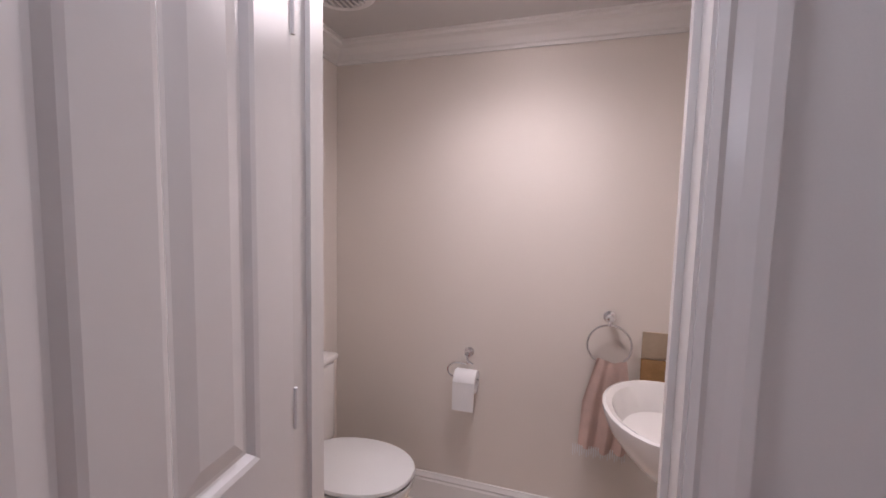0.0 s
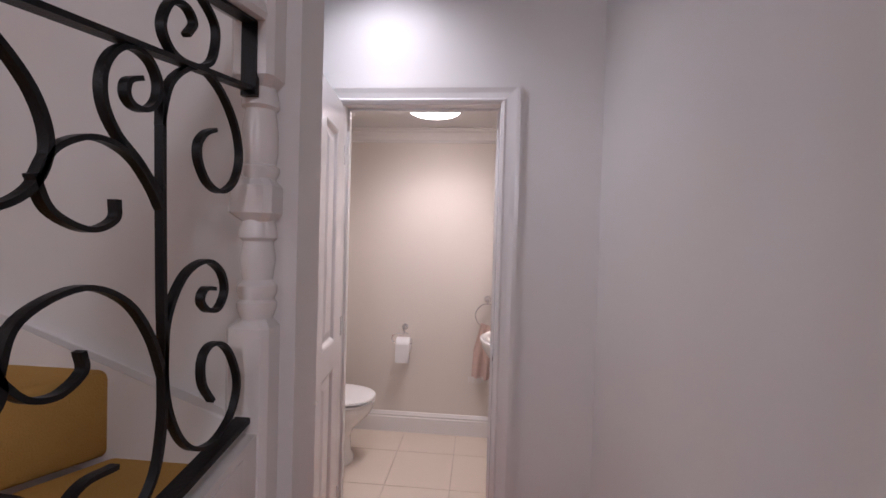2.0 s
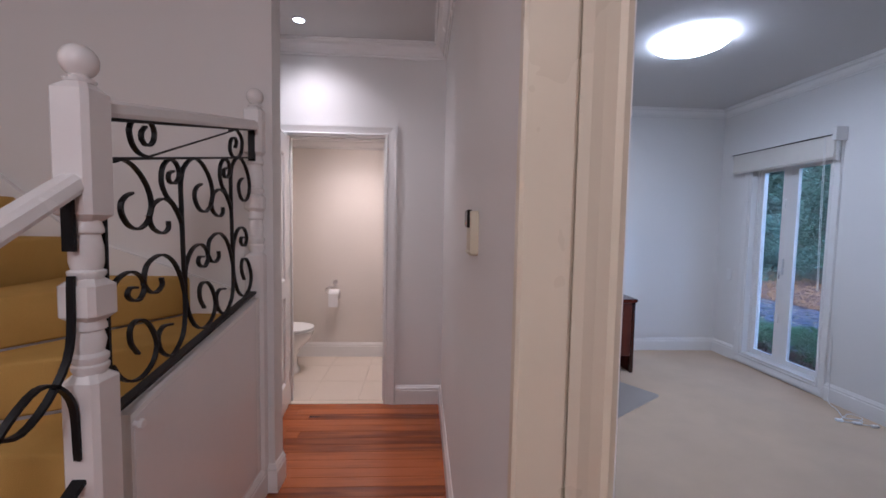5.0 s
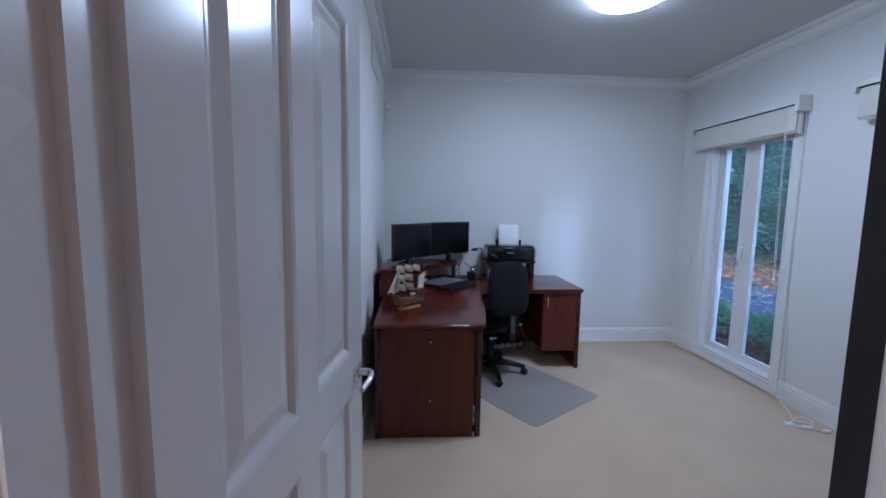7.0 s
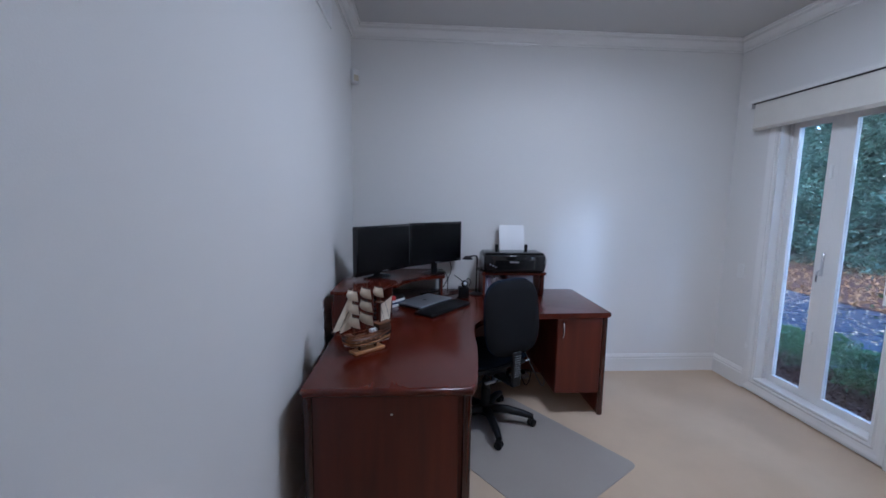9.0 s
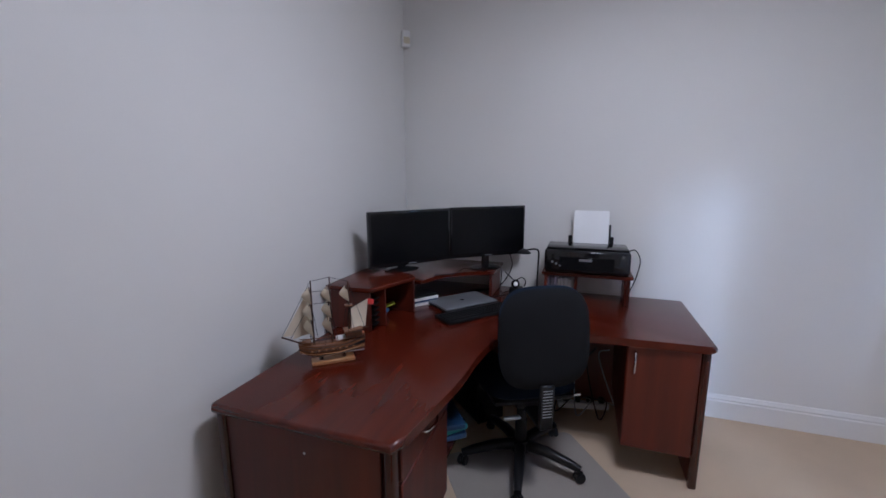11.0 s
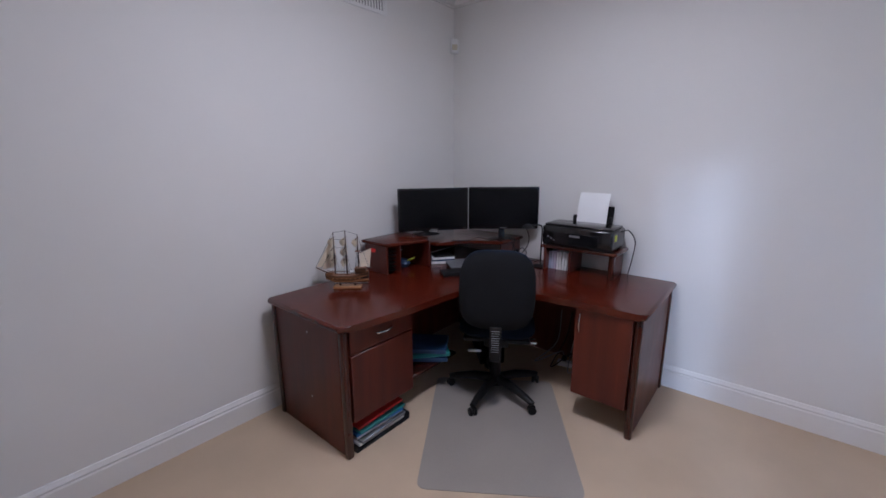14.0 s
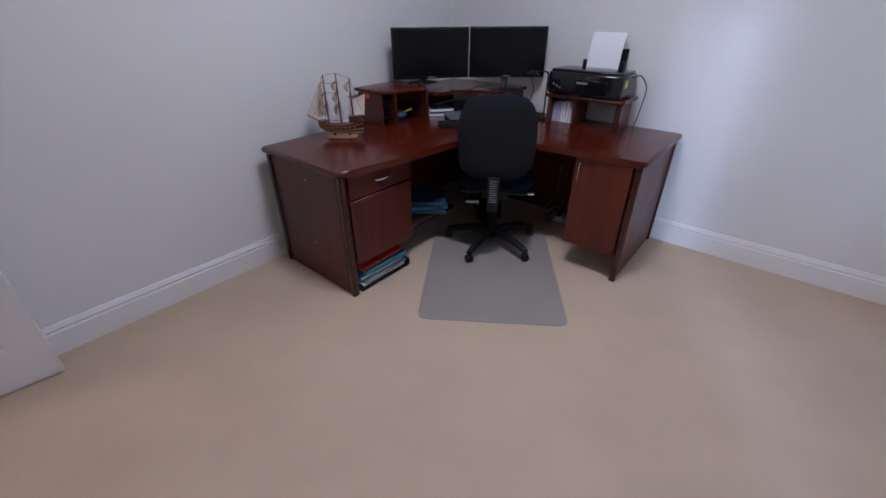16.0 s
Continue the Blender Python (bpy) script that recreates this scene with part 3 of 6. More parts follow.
# ---- ceiling lights ----
def oyster(m, r, glass_mat, label):
    o = thing("ceiling_light", m, label, "ceiling light")
    part("base_plate", lathe(bmesh.new(), [(0.0, 0.0), (r * 0.95, 0.0), (r * 0.95, -0.02), (r * 0.9, -0.025), (0.0, -0.025)], 40), M_CHROME, o, "thin chrome base plate")
    prof = [(r, -0.022)] + [(r * math.cos(k * math.pi / 20), -0.022 - 0.21 * r * math.sin(k * math.pi / 20)) for k in range(1, 10)] + [(0.0, -0.022 - 0.21 * r)]
    part("glass_bowl", lathe(bmesh.new(), prof, 40), glass_mat, o, "glowing opal glass bowl")
    for k in range(3):
        a = k * 2.1 + 0.4
        part("clip", one(-0.008, 0.008, -0.006, 0.006, -0.026, 0.0, bevel=0.002, m=pose(0, 0, 0, 0, 0, math.degrees(a)) @ Matrix.Translation((r * 0.985, 0, -0.008))), M_CHROME, o)
    return o


oyster(pose(1.61, -1.69, H), 0.24, M_LAMP, "round opal glass ceiling light, switched on")
oyster(pose(-0.955, -0.80, WCH), 0.165, M_LAMPWC, "round opal glass toilet ceiling light, switched on")


def downlight(x, y):
    d = thing("downlight", pose(x, y, H), "small round white recessed downlight, switched on", "downlight")
    part("rim", lathe(bmesh.new(), [(0.033, -0.001), (0.048, -0.001), (0.048, -0.004), (0.036, -0.009), (0.033, -0.002)], 28), M_WHITEPL, d)
    part("lens", lathe(bmesh.new(), [(0.0, -0.001), (0.033, -0.001), (0.033, -0.004), (0.0, -0.005)], 28), M_LED, d)


downlight(-1.125, -1.745)
# assumed fitting for the entry light; it stays out of view
oyster(pose(-0.5, -5.7, H), 0.2, M_LAMPHALL, "round opal entry ceiling light, an assumed fitting out of view")
# added glowing fitting that lifts the laundry's brightness; no lamp is known there
oyster(pose(-3.4, -1.6, H), 0.13, M_LAMP, "round glowing ceiling disc added to brighten the laundry")
# invented fitting, out of view, to carry the stair fill
oyster(pose(-2.6, -4.9, H), 0.2, M_LAMPHALL, "round opal ceiling light added out of view to light the stairs")


# ---- desk ----
desk = thing("corner_desk", pose(0, 0, 0), "dark mahogany laminate L-shaped corner desk in the room's corner", "desk")
ZT = 0.74
front = smooth_path([(0.765, -1.828, 0), (0.80, -1.62, 0), (0.832, -1.38, 0), (0.845, -1.17, 0), (0.885, -0.985, 0), (1.02, -0.855, 0), (1.30, -0.795, 0), (1.60, -0.775, 0), (1.832, -0.765, 0)], 6)
outline = [(0.075, -1.815), (0.09, -1.83), (0.752, -1.832)] + [(p.x, p.y) for p in front[1:-1]] + [(1.82, -0.766), (1.832, -0.75), (1.832, -0.05), (1.815, -0.033), (0.075, -0.033)]
part("desktop", prism(bmesh.new(), outline, ZT - 0.036, ZT, bevel=0.016, segments=4), M_DESK_Y, desk, "polished mahogany-grain top with a rounded edge")
ZU = ZT - 0.036
part("end_panel", one(0.115, 0.70, -1.80, -1.782, 0.0, ZU), M_DESK_Z, desk)
for x in (0.085, 0.715):
    part("end_post", one(x, x + 0.035, -1.812, -1.772, 0.0, ZU, bevel=0.010, segments=3), M_DESK_EDGE, desk)
part("end_panel", one(1.785, 1.803, -0.70, -0.075, 0.0, ZU), M_DESK_Z, desk)
for y in (-0.745, -0.075):
    part("end_post", one(1.777, 1.815, y, y + 0.032, 0.0, ZU, bevel=0.010, segments=3), M_DESK_EDGE, desk)
part("modesty_panel", one(0.10, 0.116, -1.77, -0.06, 0.03, ZU), M_DESK_Z, desk)
part("modesty_panel", one(0.12, 1.78, -0.10, -0.084, 0.03, ZU), M_DESK_Z, desk)
for k, (x, y) in enumerate(((-1.81 + 0.0, 0.23), (-1.81, 0.52))):
    for xx in (0.24, 0.56):
        part("screw_cap", lathe(bmesh.new(), [(0.0, 0.0), (0.005, 0.0), (0.004, 0.0015), (0.0, 0.002)], 10, Matrix.Translation((0.43, -1.800, (0.24, 0.62)[k])) @ pose(0, 0, 0, 90, 0, 0)), M_SATIN, desk) if xx < 0.3 else None


def bow_handle(bm, m, length):
    pts = smooth_path([(-length / 2, 0, 0), (-length / 2 + 0.008, -0.018, 0), (0, -0.028, 0), (length / 2 - 0.008, -0.018, 0), (length / 2, 0, 0)], 6)
    tube(bm, [m @ p for p in pts], 0.0048, 8)


# drawer pedestal under the short run, facing +x
part("pedestal_side", one(0.18, 0.735, -1.775, -1.759, 0.19, ZU), M_DESK_Z, desk)
part("pedestal_side", one(0.18, 0.735, -1.345, -1.329, 0.19, ZU), M_DESK_Z, desk)
part("pedestal_back", one(0.18, 0.196, -1.759, -1.345, 0.19, ZU), M_DESK_Z, desk)
part("pedestal_base", one(0.196, 0.735, -1.759, -1.345, 0.19, 0.206), M_DESK_Z, desk)
for z0, z1, hz in ((0.572, 0.700, 0.642), (0.195, 0.564, None)):
    dr = part("drawer_front", one(0.735, 0.755, -1.766, -1.333, z0, z1, bevel=0.004), M_DESK_Z, desk)
    if hz:
        bm = bmesh.new()
        bow_handle(bm, Matrix.Translation((0.755, -1.55, hz)) @ pose(0, 0, 0, 0, 0, 90), 0.11)
        part("bow_handle", bm, M_CHROME, dr, "chrome bow handle")
# cupboard under the long run, facing -y
part("cupboard_side", one(1.465, 1.481, -0.735, -0.10, 0.17, ZU), M_DESK_Z, desk)
part("cupboard_back", one(1.481, 1.785, -0.116, -0.10, 0.17, ZU), M_DESK_Z, desk)
part("cupboard_base", one(1.481, 1.785, -0.735, -0.116, 0.17, 0.186), M_DESK_Z, desk)
cd = part("cupboard_door", one(1.467, 1.772, -0.755, -0.735, 0.172, 0.700, bevel=0.004), M_DESK_Z, desk)
bm = bmesh.new()
bow_handle(bm, Matrix.Translation((1.50, -0.755, 0.62)) @ pose(0, 0, 0, 0, 90, 0), 0.11)
part("bow_handle", bm, M_CHROME, cd, "chrome bow handle")

# raised shelves on the desk
hutch = thing("desk_hutch", pose(0, 0, ZT), "mahogany laminate raised corner shelf on the desk", "desk shelf")
part("top_shelf", prism(bmesh.new(), [(0.045, -1.10), (0.28, -1.10), (0.30, -1.085), (0.40, -0.80), (0.35, -0.74), (0.045, -0.70)], 0.196, 0.220, bevel=0.008), M_DESK_Y, hutch)
cs = smooth_path([(0.39, -0.70, 0), (0.44, -0.55, 0), (0.56, -0.42, 0), (0.735, -0.345, 0)], 6)
part("corner_shelf", prism(bmesh.new(), [(0.045, -0.699)] + [(p.x, p.y) for p in cs] + [(0.735, -0.045), (0.045, -0.045)], 0.146, 0.168, bevel=0.008), M_DESK_Y, hutch)
part("end_panel", one(0.06, 0.28, -1.085, -1.067, 0.0, 0.196), M_DESK_Z, hutch)
part("divider", one(0.07, 0.315, -0.99, -0.980, 0.0, 0.196), M_DESK_Z, hutch)
part("end_panel", one(0.06, 0.365, -0.745, -0.727, 0.0, 0.196), M_DESK_Z, hutch)
part("back_panel", one(0.048, 0.060, -1.085, -0.06, 0.0, 0.145), M_DESK_Z, hutch)
part("end_panel", one(0.70, 0.718, -0.33, -0.06, 0.0, 0.146), M_DESK_Z, hutch)
part("pen_tray_rack", boxes(*[(0.08, 0.29, -1.06, -1.00, 0.02 + 0.026 * k, 0.024 + 0.026 * k) for k in range(6)]), M_BLACK, hutch, smooth=False)

ps = thing("printer_stand", pose(0, 0, ZT), "mahogany laminate shelf on the desk carrying the printer", "printer stand")
part("top_shelf", prism(bmesh.new(), [(1.015, -0.30), (1.51, -0.30), (1.525, -0.285), (1.525, -0.045), (1.015, -0.045)], 0.160, 0.184, bevel=0.008), M_DESK_Y, ps)
part("end_panel", one(1.03, 1.048, -0.285, -0.06, 0, 0.160), M_DESK_Z, ps)
part("divider", one(1.205, 1.221, -0.27, -0.06, 0, 0.160), M_DESK_Z, ps)
part("end_post", one(1.475, 1.510, -0.285, -0.25, 0, 0.160, bevel=0.006), M_DESK_EDGE, ps)
part("end_panel", one(1.485, 1.500, -0.25, -0.06, 0, 0.160), M_DESK_Z, ps)

for k in range(7):
    x = 1.056 + 0.0195 * k
    single("disc_case", one(-0.007, 0.007, -0.065, 0.065, 0, 0.125 + 0.004 * (k % 3), bevel=0.001), material("disc_case_spine", (0.42 + 0.05 * (k % 3), 0.46, 0.58), 0.4) if k < 3 else M_PAPER, pose(x, -0.17, ZT, 0, 3 if k > 4 else 0, 0), "pale disc case standing upright in the printer stand", "disc case", "row of disc cases")


# ---- monitors ----
def monitor(a, b, z0, z1, base_z, base_xy, label):
    """A thin screen whose face runs from a to b; the stand is on base_z."""
    a, b = Vector((*a, 0)), Vector((*b, 0))
    w = (b - a).length
    ang = math.degrees(math.atan2(b.y - a.y, b.x - a.x))
    mid = (a + b) / 2
    mo = thing("monitor", pose(mid.x, mid.y, base_z, 0, 0, ang), label, "monitor", "pair of monitors")
    inv = pose(mid.x, mid.y, base_z, 0, 0, ang).inverted()
    h0, h1 = z0 - base_z, z1 - base_z
    part("housing", one(-w / 2, w / 2, 0.0, 0.035, h0, h1, bevel=0.005, segments=2), M_GLOSSBLACK, mo)
    part("screen", boxes((-w / 2 + 0.014, w / 2 - 0.014, -0.001, 0.004, h0 + 0.024, h1 - 0.014)), M_SCREEN, mo, "dark switched-off screen", smooth=False)
    part("badge", boxes((-0.025, 0.025, -0.0015, 0.002, h0 + 0.007, h0 + 0.013)), M_GREY, mo, smooth=False)
    c = inv @ Vector((*base_xy, base_z))
    part("neck", one(c.x - 0.022, c.x + 0.022, 0.008, 0.040, 0.008, h0 + 0.05, bevel=0.006), M_GLOSSBLACK, mo)
    part("stand_base", lathe(bmesh.new(), [(0.0, 0.0), (0.105, 0.0), (0.105, 0.006), (0.085, 0.012), (0.03, 0.018), (0.0, 0.018)], 32, Matrix.Translation((c.x, 0.02, 0)), sy=0.72), M_GLOSSBLACK, mo)
    part("power_led", one(w / 2 - 0.03, w / 2 - 0.026, -0.0015, 0.002, h0 + 0.008, h0 + 0.012, bevel=0), M_GREY, mo)


monitor((0.152, -0.841), (0.4722, -0.4240), 0.985, 1.298, 0.960, (0.28, -0.68), "black flat computer monitor, switched off")
monitor((0.4745, -0.421), (0.877, -0.084), 0.985, 1.300, 0.908, (0.665, -0.255), "black flat computer monitor, switched off")

# ---- printer ----
pr = thing("printer", pose(1.265, -0.175, 0.924), "glossy black inkjet printer with paper standing in its rear tray", "printer")
part("body", prism(bmesh.new(), [(-0.235, -0.135), (-0.215, -0.15), (0.215, -0.15), (0.235, -0.135), (0.235, 0.10), (0.22, 0.115), (-0.22, 0.115), (-0.235, 0.10)], 0.006, 0.138, bevel=0.014, segments=3), M_GLOSSBLACK, pr)
part("lid", prism(bmesh.new(), [(-0.225, -0.125), (0.225, -0.125), (0.225, 0.08), (-0.225, 0.08)], 0.137, 0.152, bevel=0.006), M_GLOSSBLACK, pr, "glossy black lid")
part("front_panel", one(-0.15, 0.15, -0.153, -0.148, 0.022, 0.10, bevel=0.002), M_GLOSSBLACK, pr)
part("badge", boxes((-0.04, 0.03, -0.1545, -0.152, 0.078, 0.090)), M_GREY, pr, "pale maker's mark", smooth=False)
for k in range(3):
    part("button", one(-0.195 + 0.022 * k, -0.183 + 0.022 * k, -0.1535, -0.148, 0.060 - 0.010 * k, 0.072 - 0.010 * k, bevel=0.002), M_GREY, pr)
part("paper_support", one(-0.06, 0.14, 0.088, 0.094, 0.13, 0.28, bevel=0.002, m=pose(0, 0.02, 0, -10, 0, 0)), M_BLACK, pr)
for x in (-0.112, 0.128):
    part("paper_guide", one(x, x + 0.024, 0.07, 0.095, 0.14, 0.195, bevel=0.003), M_BLACK, pr)
part("label_sticker", boxes((0.2345, 0.2365, -0.10, -0.06, 0.07, 0.11)), M_YELLOW, pr, "small yellow-green sticker", smooth=False)
bm = bmesh.new()
pp = [Vector((x, 0.062 + 0.05 * (z / 0.22) ** 2, 0.13 + z)) for x in (-0.082, 0.122) for z in (0, 0.055, 0.11, 0.165, 0.220)]
vs = [bm.verts.new(p) for p in pp] + [bm.verts.new(p + Vector((0, 0.003, 0))) for p in pp]
for o, d in ((0, 1), (10, -1)):
    for k in range(4):
        q = (vs[o + k], vs[o + k + 1], vs[o + k + 6], vs[o + k + 5])
        bm.faces.new(q[::d])
for k in range(4):
    bm.faces.new((vs[k], vs[k + 10], vs[k + 11], vs[k + 1]))
    bm.faces.new((vs[k + 5], vs[k + 6], vs[k + 16], vs[k + 15]))
bm.faces.new((vs[4], vs[14], vs[19], vs[9]))
single("paper_sheet", bm, M_PAPER, pr.matrix_world, "white sheets of paper standing in the printer's tray", "paper")
bm = tube(bmesh.new(), smooth_path([(1.50, -0.14, 1.04), (1.54, -0.13, 1.05), (1.575, -0.10, 0.98), (1.56, -0.07, 0.86), (1.535, -0.028, 0.76), (1.50, -0.018, 0.60)], 6), 0.0035, 6)
single("printer_cable", bm, M_BLACK, pose(0, 0, 0), "thin black cable looping down behind the printer", "cable")


# ---- chair ----
FA = 120
chair = thing("office_chair", pose(0.985, -0.80, 0.004, 0, 0, FA - 90), "black swivel office chair with charcoal fabric facing the desk", "office chair")


def cushion(bm, w, h, t, m, bulge=0.02, power=4.0, n=14):
    """A padded slab with a rounded outline: w by h, t thick."""
    rows = []
    for s in (-1, 1):
        grid = []
        for i in range(n + 1):
            row = []
            for j in range(n + 1):
                u, v = 2 * i / n - 1, 2 * j / n - 1
                k = max(abs(u), abs(v)) or 1
                r = (abs(u) ** power + abs(v) ** power) ** (1 / power)
                x, y = u * k / r if r else 0, v * k / r if r else 0
                edge = max(abs(u), abs(v))
                row.append(bm.verts.new(m @ Vector((x * w / 2, y * h / 2, s * (t / 2) * math.sqrt(max(0.0, 1 - edge**6)) + s * bulge * (1 - edge**2)))))
            grid.append(row)
        for i in range(n):
            for j in range(n):
                q = (grid[i][j], grid[i + 1][j], grid[i + 1][j + 1], grid[i][j + 1])
                bm.faces.new(q if s > 0 else q[::-1])
        rows.append(grid)
    bmesh.ops.remove_doubles(bm, verts=bm.verts[:], dist=0.0006)
    return bm


back_m = Matrix.Translation((0, -0.235, 0.775)) @ pose(0, 0, 0, 84, 0, 0)
part("backrest", cushion(bmesh.new(), 0.43, 0.45, 0.055, back_m, 0.012, 3.4), M_FABRIC, chair, "charcoal fabric backrest")
front_m = Matrix.Translation((0, -0.214, 0.78)) @ pose(0, 0, 0, 84, 0, 0)
part("back_pad", cushion(bmesh.new(), 0.425, 0.455, 0.05, front_m, 0.02, 3.4), M_BLUEFABRIC, chair, "navy fabric front pad")
part("seat", cushion(bmesh.new(), 0.47, 0.45, 0.06, Matrix.Translation((0, 0.03, 0.475)), 0.012, 4.0), M_BLUEFABRIC, chair, "navy fabric seat pad")
part("seat_pan", one(-0.20, 0.20, -0.16, 0.20, 0.42, 0.445, bevel=0.012, segments=2), M_BLACK, chair)
part("mechanism", one(-0.075, 0.075, -0.12, 0.10, 0.37, 0.42, bevel=0.012, segments=2), M_BLACK, chair)
bm = one(-0.034, 0.034, -0.285, -0.262, 0.36, 0.575, bevel=0.006)
box(bm, -0.034, 0.034, -0.285, -0.05, 0.36, 0.385, bevel=0.006)
part("back_bar", bm, M_BLACK, chair)
# grey paints in the thin highlights along the black bar's ribs
for k in range(10):
    part("ratchet_rib", one(-0.022, 0.022, -0.288, -0.284, 0.425 + 0.014 * k, 0.4275 + 0.014 * k, bevel=0.001), M_GREY, chair)
part("lever", tube(bmesh.new(), [(0.07, 0.0, 0.39), (0.16, -0.01, 0.385), (0.235, -0.02, 0.40)], 0.006, 8), M_BLACK, chair)
part("lever_paddle", one(-0.165, -0.085, -0.20, -0.175, 0.372, 0.386, bevel=0.005), M_GREY, chair, "grey lever paddle")
part("tag", one(0.205, 0.240, -0.15, -0.147, 0.428, 0.438, bevel=0.001, m=pose(0, 0, 0.0)), M_PAPER, chair)
part("gas_lift", lathe(bmesh.new(), [(0.0, 0.10), (0.030, 0.10), (0.030, 0.24), (0.025, 0.245), (0.025, 0.30), (0.015, 0.305), (0.015, 0.37), (0.0, 0.37)], 20), M_BLACK, chair)
part("hub", lathe(bmesh.new(), [(0.0, 0.065), (0.045, 0.065), (0.05, 0.10), (0.042, 0.13), (0.0, 0.13)], 20), M_BLACK, chair)
for k in range(5):
    a = radians(-84 + 72 * k - (FA - 90))
    u = Vector((math.cos(a), math.sin(a), 0))
    bm = tube(bmesh.new(), [u * 0.03 + Vector((0, 0, 0.10)), u * 0.14 + Vector((0, 0, 0.102)), u * 0.25 + Vector((0, 0, 0.082)), u * 0.31 + Vector((0, 0, 0.066))], [0.030, 0.027, 0.023, 0.018], 10)
    leg = part("leg", bm, M_BLACK, chair)
    cm = Matrix.Translation(u * 0.305) @ Matrix.Rotation(a + 0.9, 4, "Z")
    bm = bmesh.new()
    for s in (-1, 1):
        lathe(bm, [(0.0, -0.009), (0.021, -0.009), (0.0255, -0.004), (0.0255, 0.004), (0.021, 0.009), (0.0, 0.009)], 18, cm @ Matrix.Translation((0, s * 0.014, 0.0255)) @ pose(0, 0, 0, 90, 0, 0))
    box(bm, -0.02, 0.02, -0.006, 0.006, 0.02, 0.055, bevel=0.004, m=cm)
    part("castor", bm, M_BLACK, leg)

# mat under the chair
def rounded(pts, r, n=5):
    out = []
    p = [Vector(q) for q in pts]
    for i, c in enumerate(p):
        a, b = (p[i - 1] - c).normalized(), (p[(i + 1) % len(p)] - c).normalized()
        s, e = c + a * r, c + b * r
        for k in range(n + 1):
            t = k / n
            out.append(tuple((1 - t) ** 2 * s + 2 * t * (1 - t) * c + t * t * e))
    return out


single("chair_mat", prism(bmesh.new(), rounded([(1.135, -1.722), (1.778, -1.277), (1.215, -0.460), (0.572, -0.905)], 0.05), 0.0005, 0.0042, bevel=0.001, segments=1), M_MAT, pose(0, 0, 0), "frosted grey vinyl chair mat on the carpet", "floor mat")


# ---- office: small things on and round the desk ----
kb = thing("keyboard", pose(0.62, -0.895, ZT, 0, 0, 50), "black full-size computer keyboard on the desk", "keyboard")
part("case", one(0, 0.44, 0, 0.15, 0.0, 0.018, bevel=0.005, segments=2), M_BLACK, kb)
key = finish(one(-0.0085, 0.0085, -0.0085, 0.0085, 0, 0.008, bevel=0.002), "keyboard_key", M_BLACK)
for r in range(5):
    for c in range(21):
        if r == 0 and 3 < c < 9:
            continue
        k = new("key", key)
        k.parent = kb
        k.matrix_local = pose(0.018 + 0.0203 * c, 0.022 + 0.0225 * r, 0.017)
part("space_bar", one(0.085, 0.19, 0.014, 0.031, 0.017, 0.025, bevel=0.002), M_BLACK, kb)
lt = thing("laptop", pose(0.425, -0.625, ZT, 0, 0, 50), "closed silver laptop lying behind the keyboard", "laptop")
part("base", one(0, 0.36, -0.165, 0.065, 0.004, 0.016, bevel=0.004), M_BLACK, lt)
part("lid", one(0.002, 0.358, -0.163, 0.063, 0.016, 0.026, bevel=0.004, segments=2), M_SILVER, lt, "brushed silver lid")
part("badge", lathe(bmesh.new(), [(0.0, 0.0262), (0.014, 0.0262), (0.013, 0.0268), (0.0, 0.0268)], 20, Matrix.Translation((0.18, -0.05, 0))), M_BLACK, lt, "round dark maker's mark")

hs = thing("phone_headset", pose(0.872, -0.345, ZT), "black wireless headset standing in its charging base", "headset")
part("charging_base", one(-0.04, 0.04, -0.045, 0.035, 0, 0.085, bevel=0.012, segments=2), M_BLACK, hs)
part("ear_pad", lathe(bmesh.new(), [(0.0, 0.0), (0.022, 0.0), (0.026, 0.006), (0.024, 0.014), (0.012, 0.016), (0.0, 0.012)], 20, Matrix.Translation((0.0, -0.045, 0.115)) @ pose(0, 0, 0, 80, 0, 20)), M_GLOSSBLACK, hs)
part("ear_ring", lathe(bmesh.new(), [(0.008, 0.012), (0.013, 0.012), (0.013, 0.019), (0.008, 0.019)], 20, Matrix.Translation((0.0, -0.045, 0.115)) @ pose(0, 0, 0, 80, 0, 20)), M_PAPER, hs, "white ring round the ear pad")
part("microphone_boom", tube(bmesh.new(), smooth_path([(-0.005, -0.03, 0.125), (-0.03, -0.02, 0.145), (-0.07, 0.0, 0.172)], 5), 0.0035, 6), M_BLACK, hs)
part("headband", tube(bmesh.new(), smooth_path([(0.0, -0.03, 0.13), (0.035, -0.02, 0.15), (0.055, 0.0, 0.12), (0.045, 0.01, 0.085)], 6), 0.003, 6), M_BLACK, hs)

dl = thing("desk_lamp", pose(0.985, -0.235, ZT), "slim black desk lamp bent over beside the monitor", "desk lamp")
part("foot", lathe(bmesh.new(), [(0.0, 0.0), (0.055, 0.0), (0.055, 0.008), (0.03, 0.018), (0.0, 0.02)], 24), M_BLACK, dl)
part("stem", tube(bmesh.new(), smooth_path([(0, 0, 0.01), (0, 0, 0.15), (0.002, -0.002, 0.28), (-0.015, -0.015, 0.305), (-0.06, -0.045, 0.305)], 6), 0.0055, 8), M_BLACK, dl)
part("shade", lathe(bmesh.new(), [(0.0, 0.012), (0.016, 0.010), (0.040, -0.010), (0.044, -0.014), (0.036, -0.012), (0.0, 0.004)], 24, Matrix.Translation((-0.08, -0.06, 0.30))), M_BLACK, dl, "small dark shade")

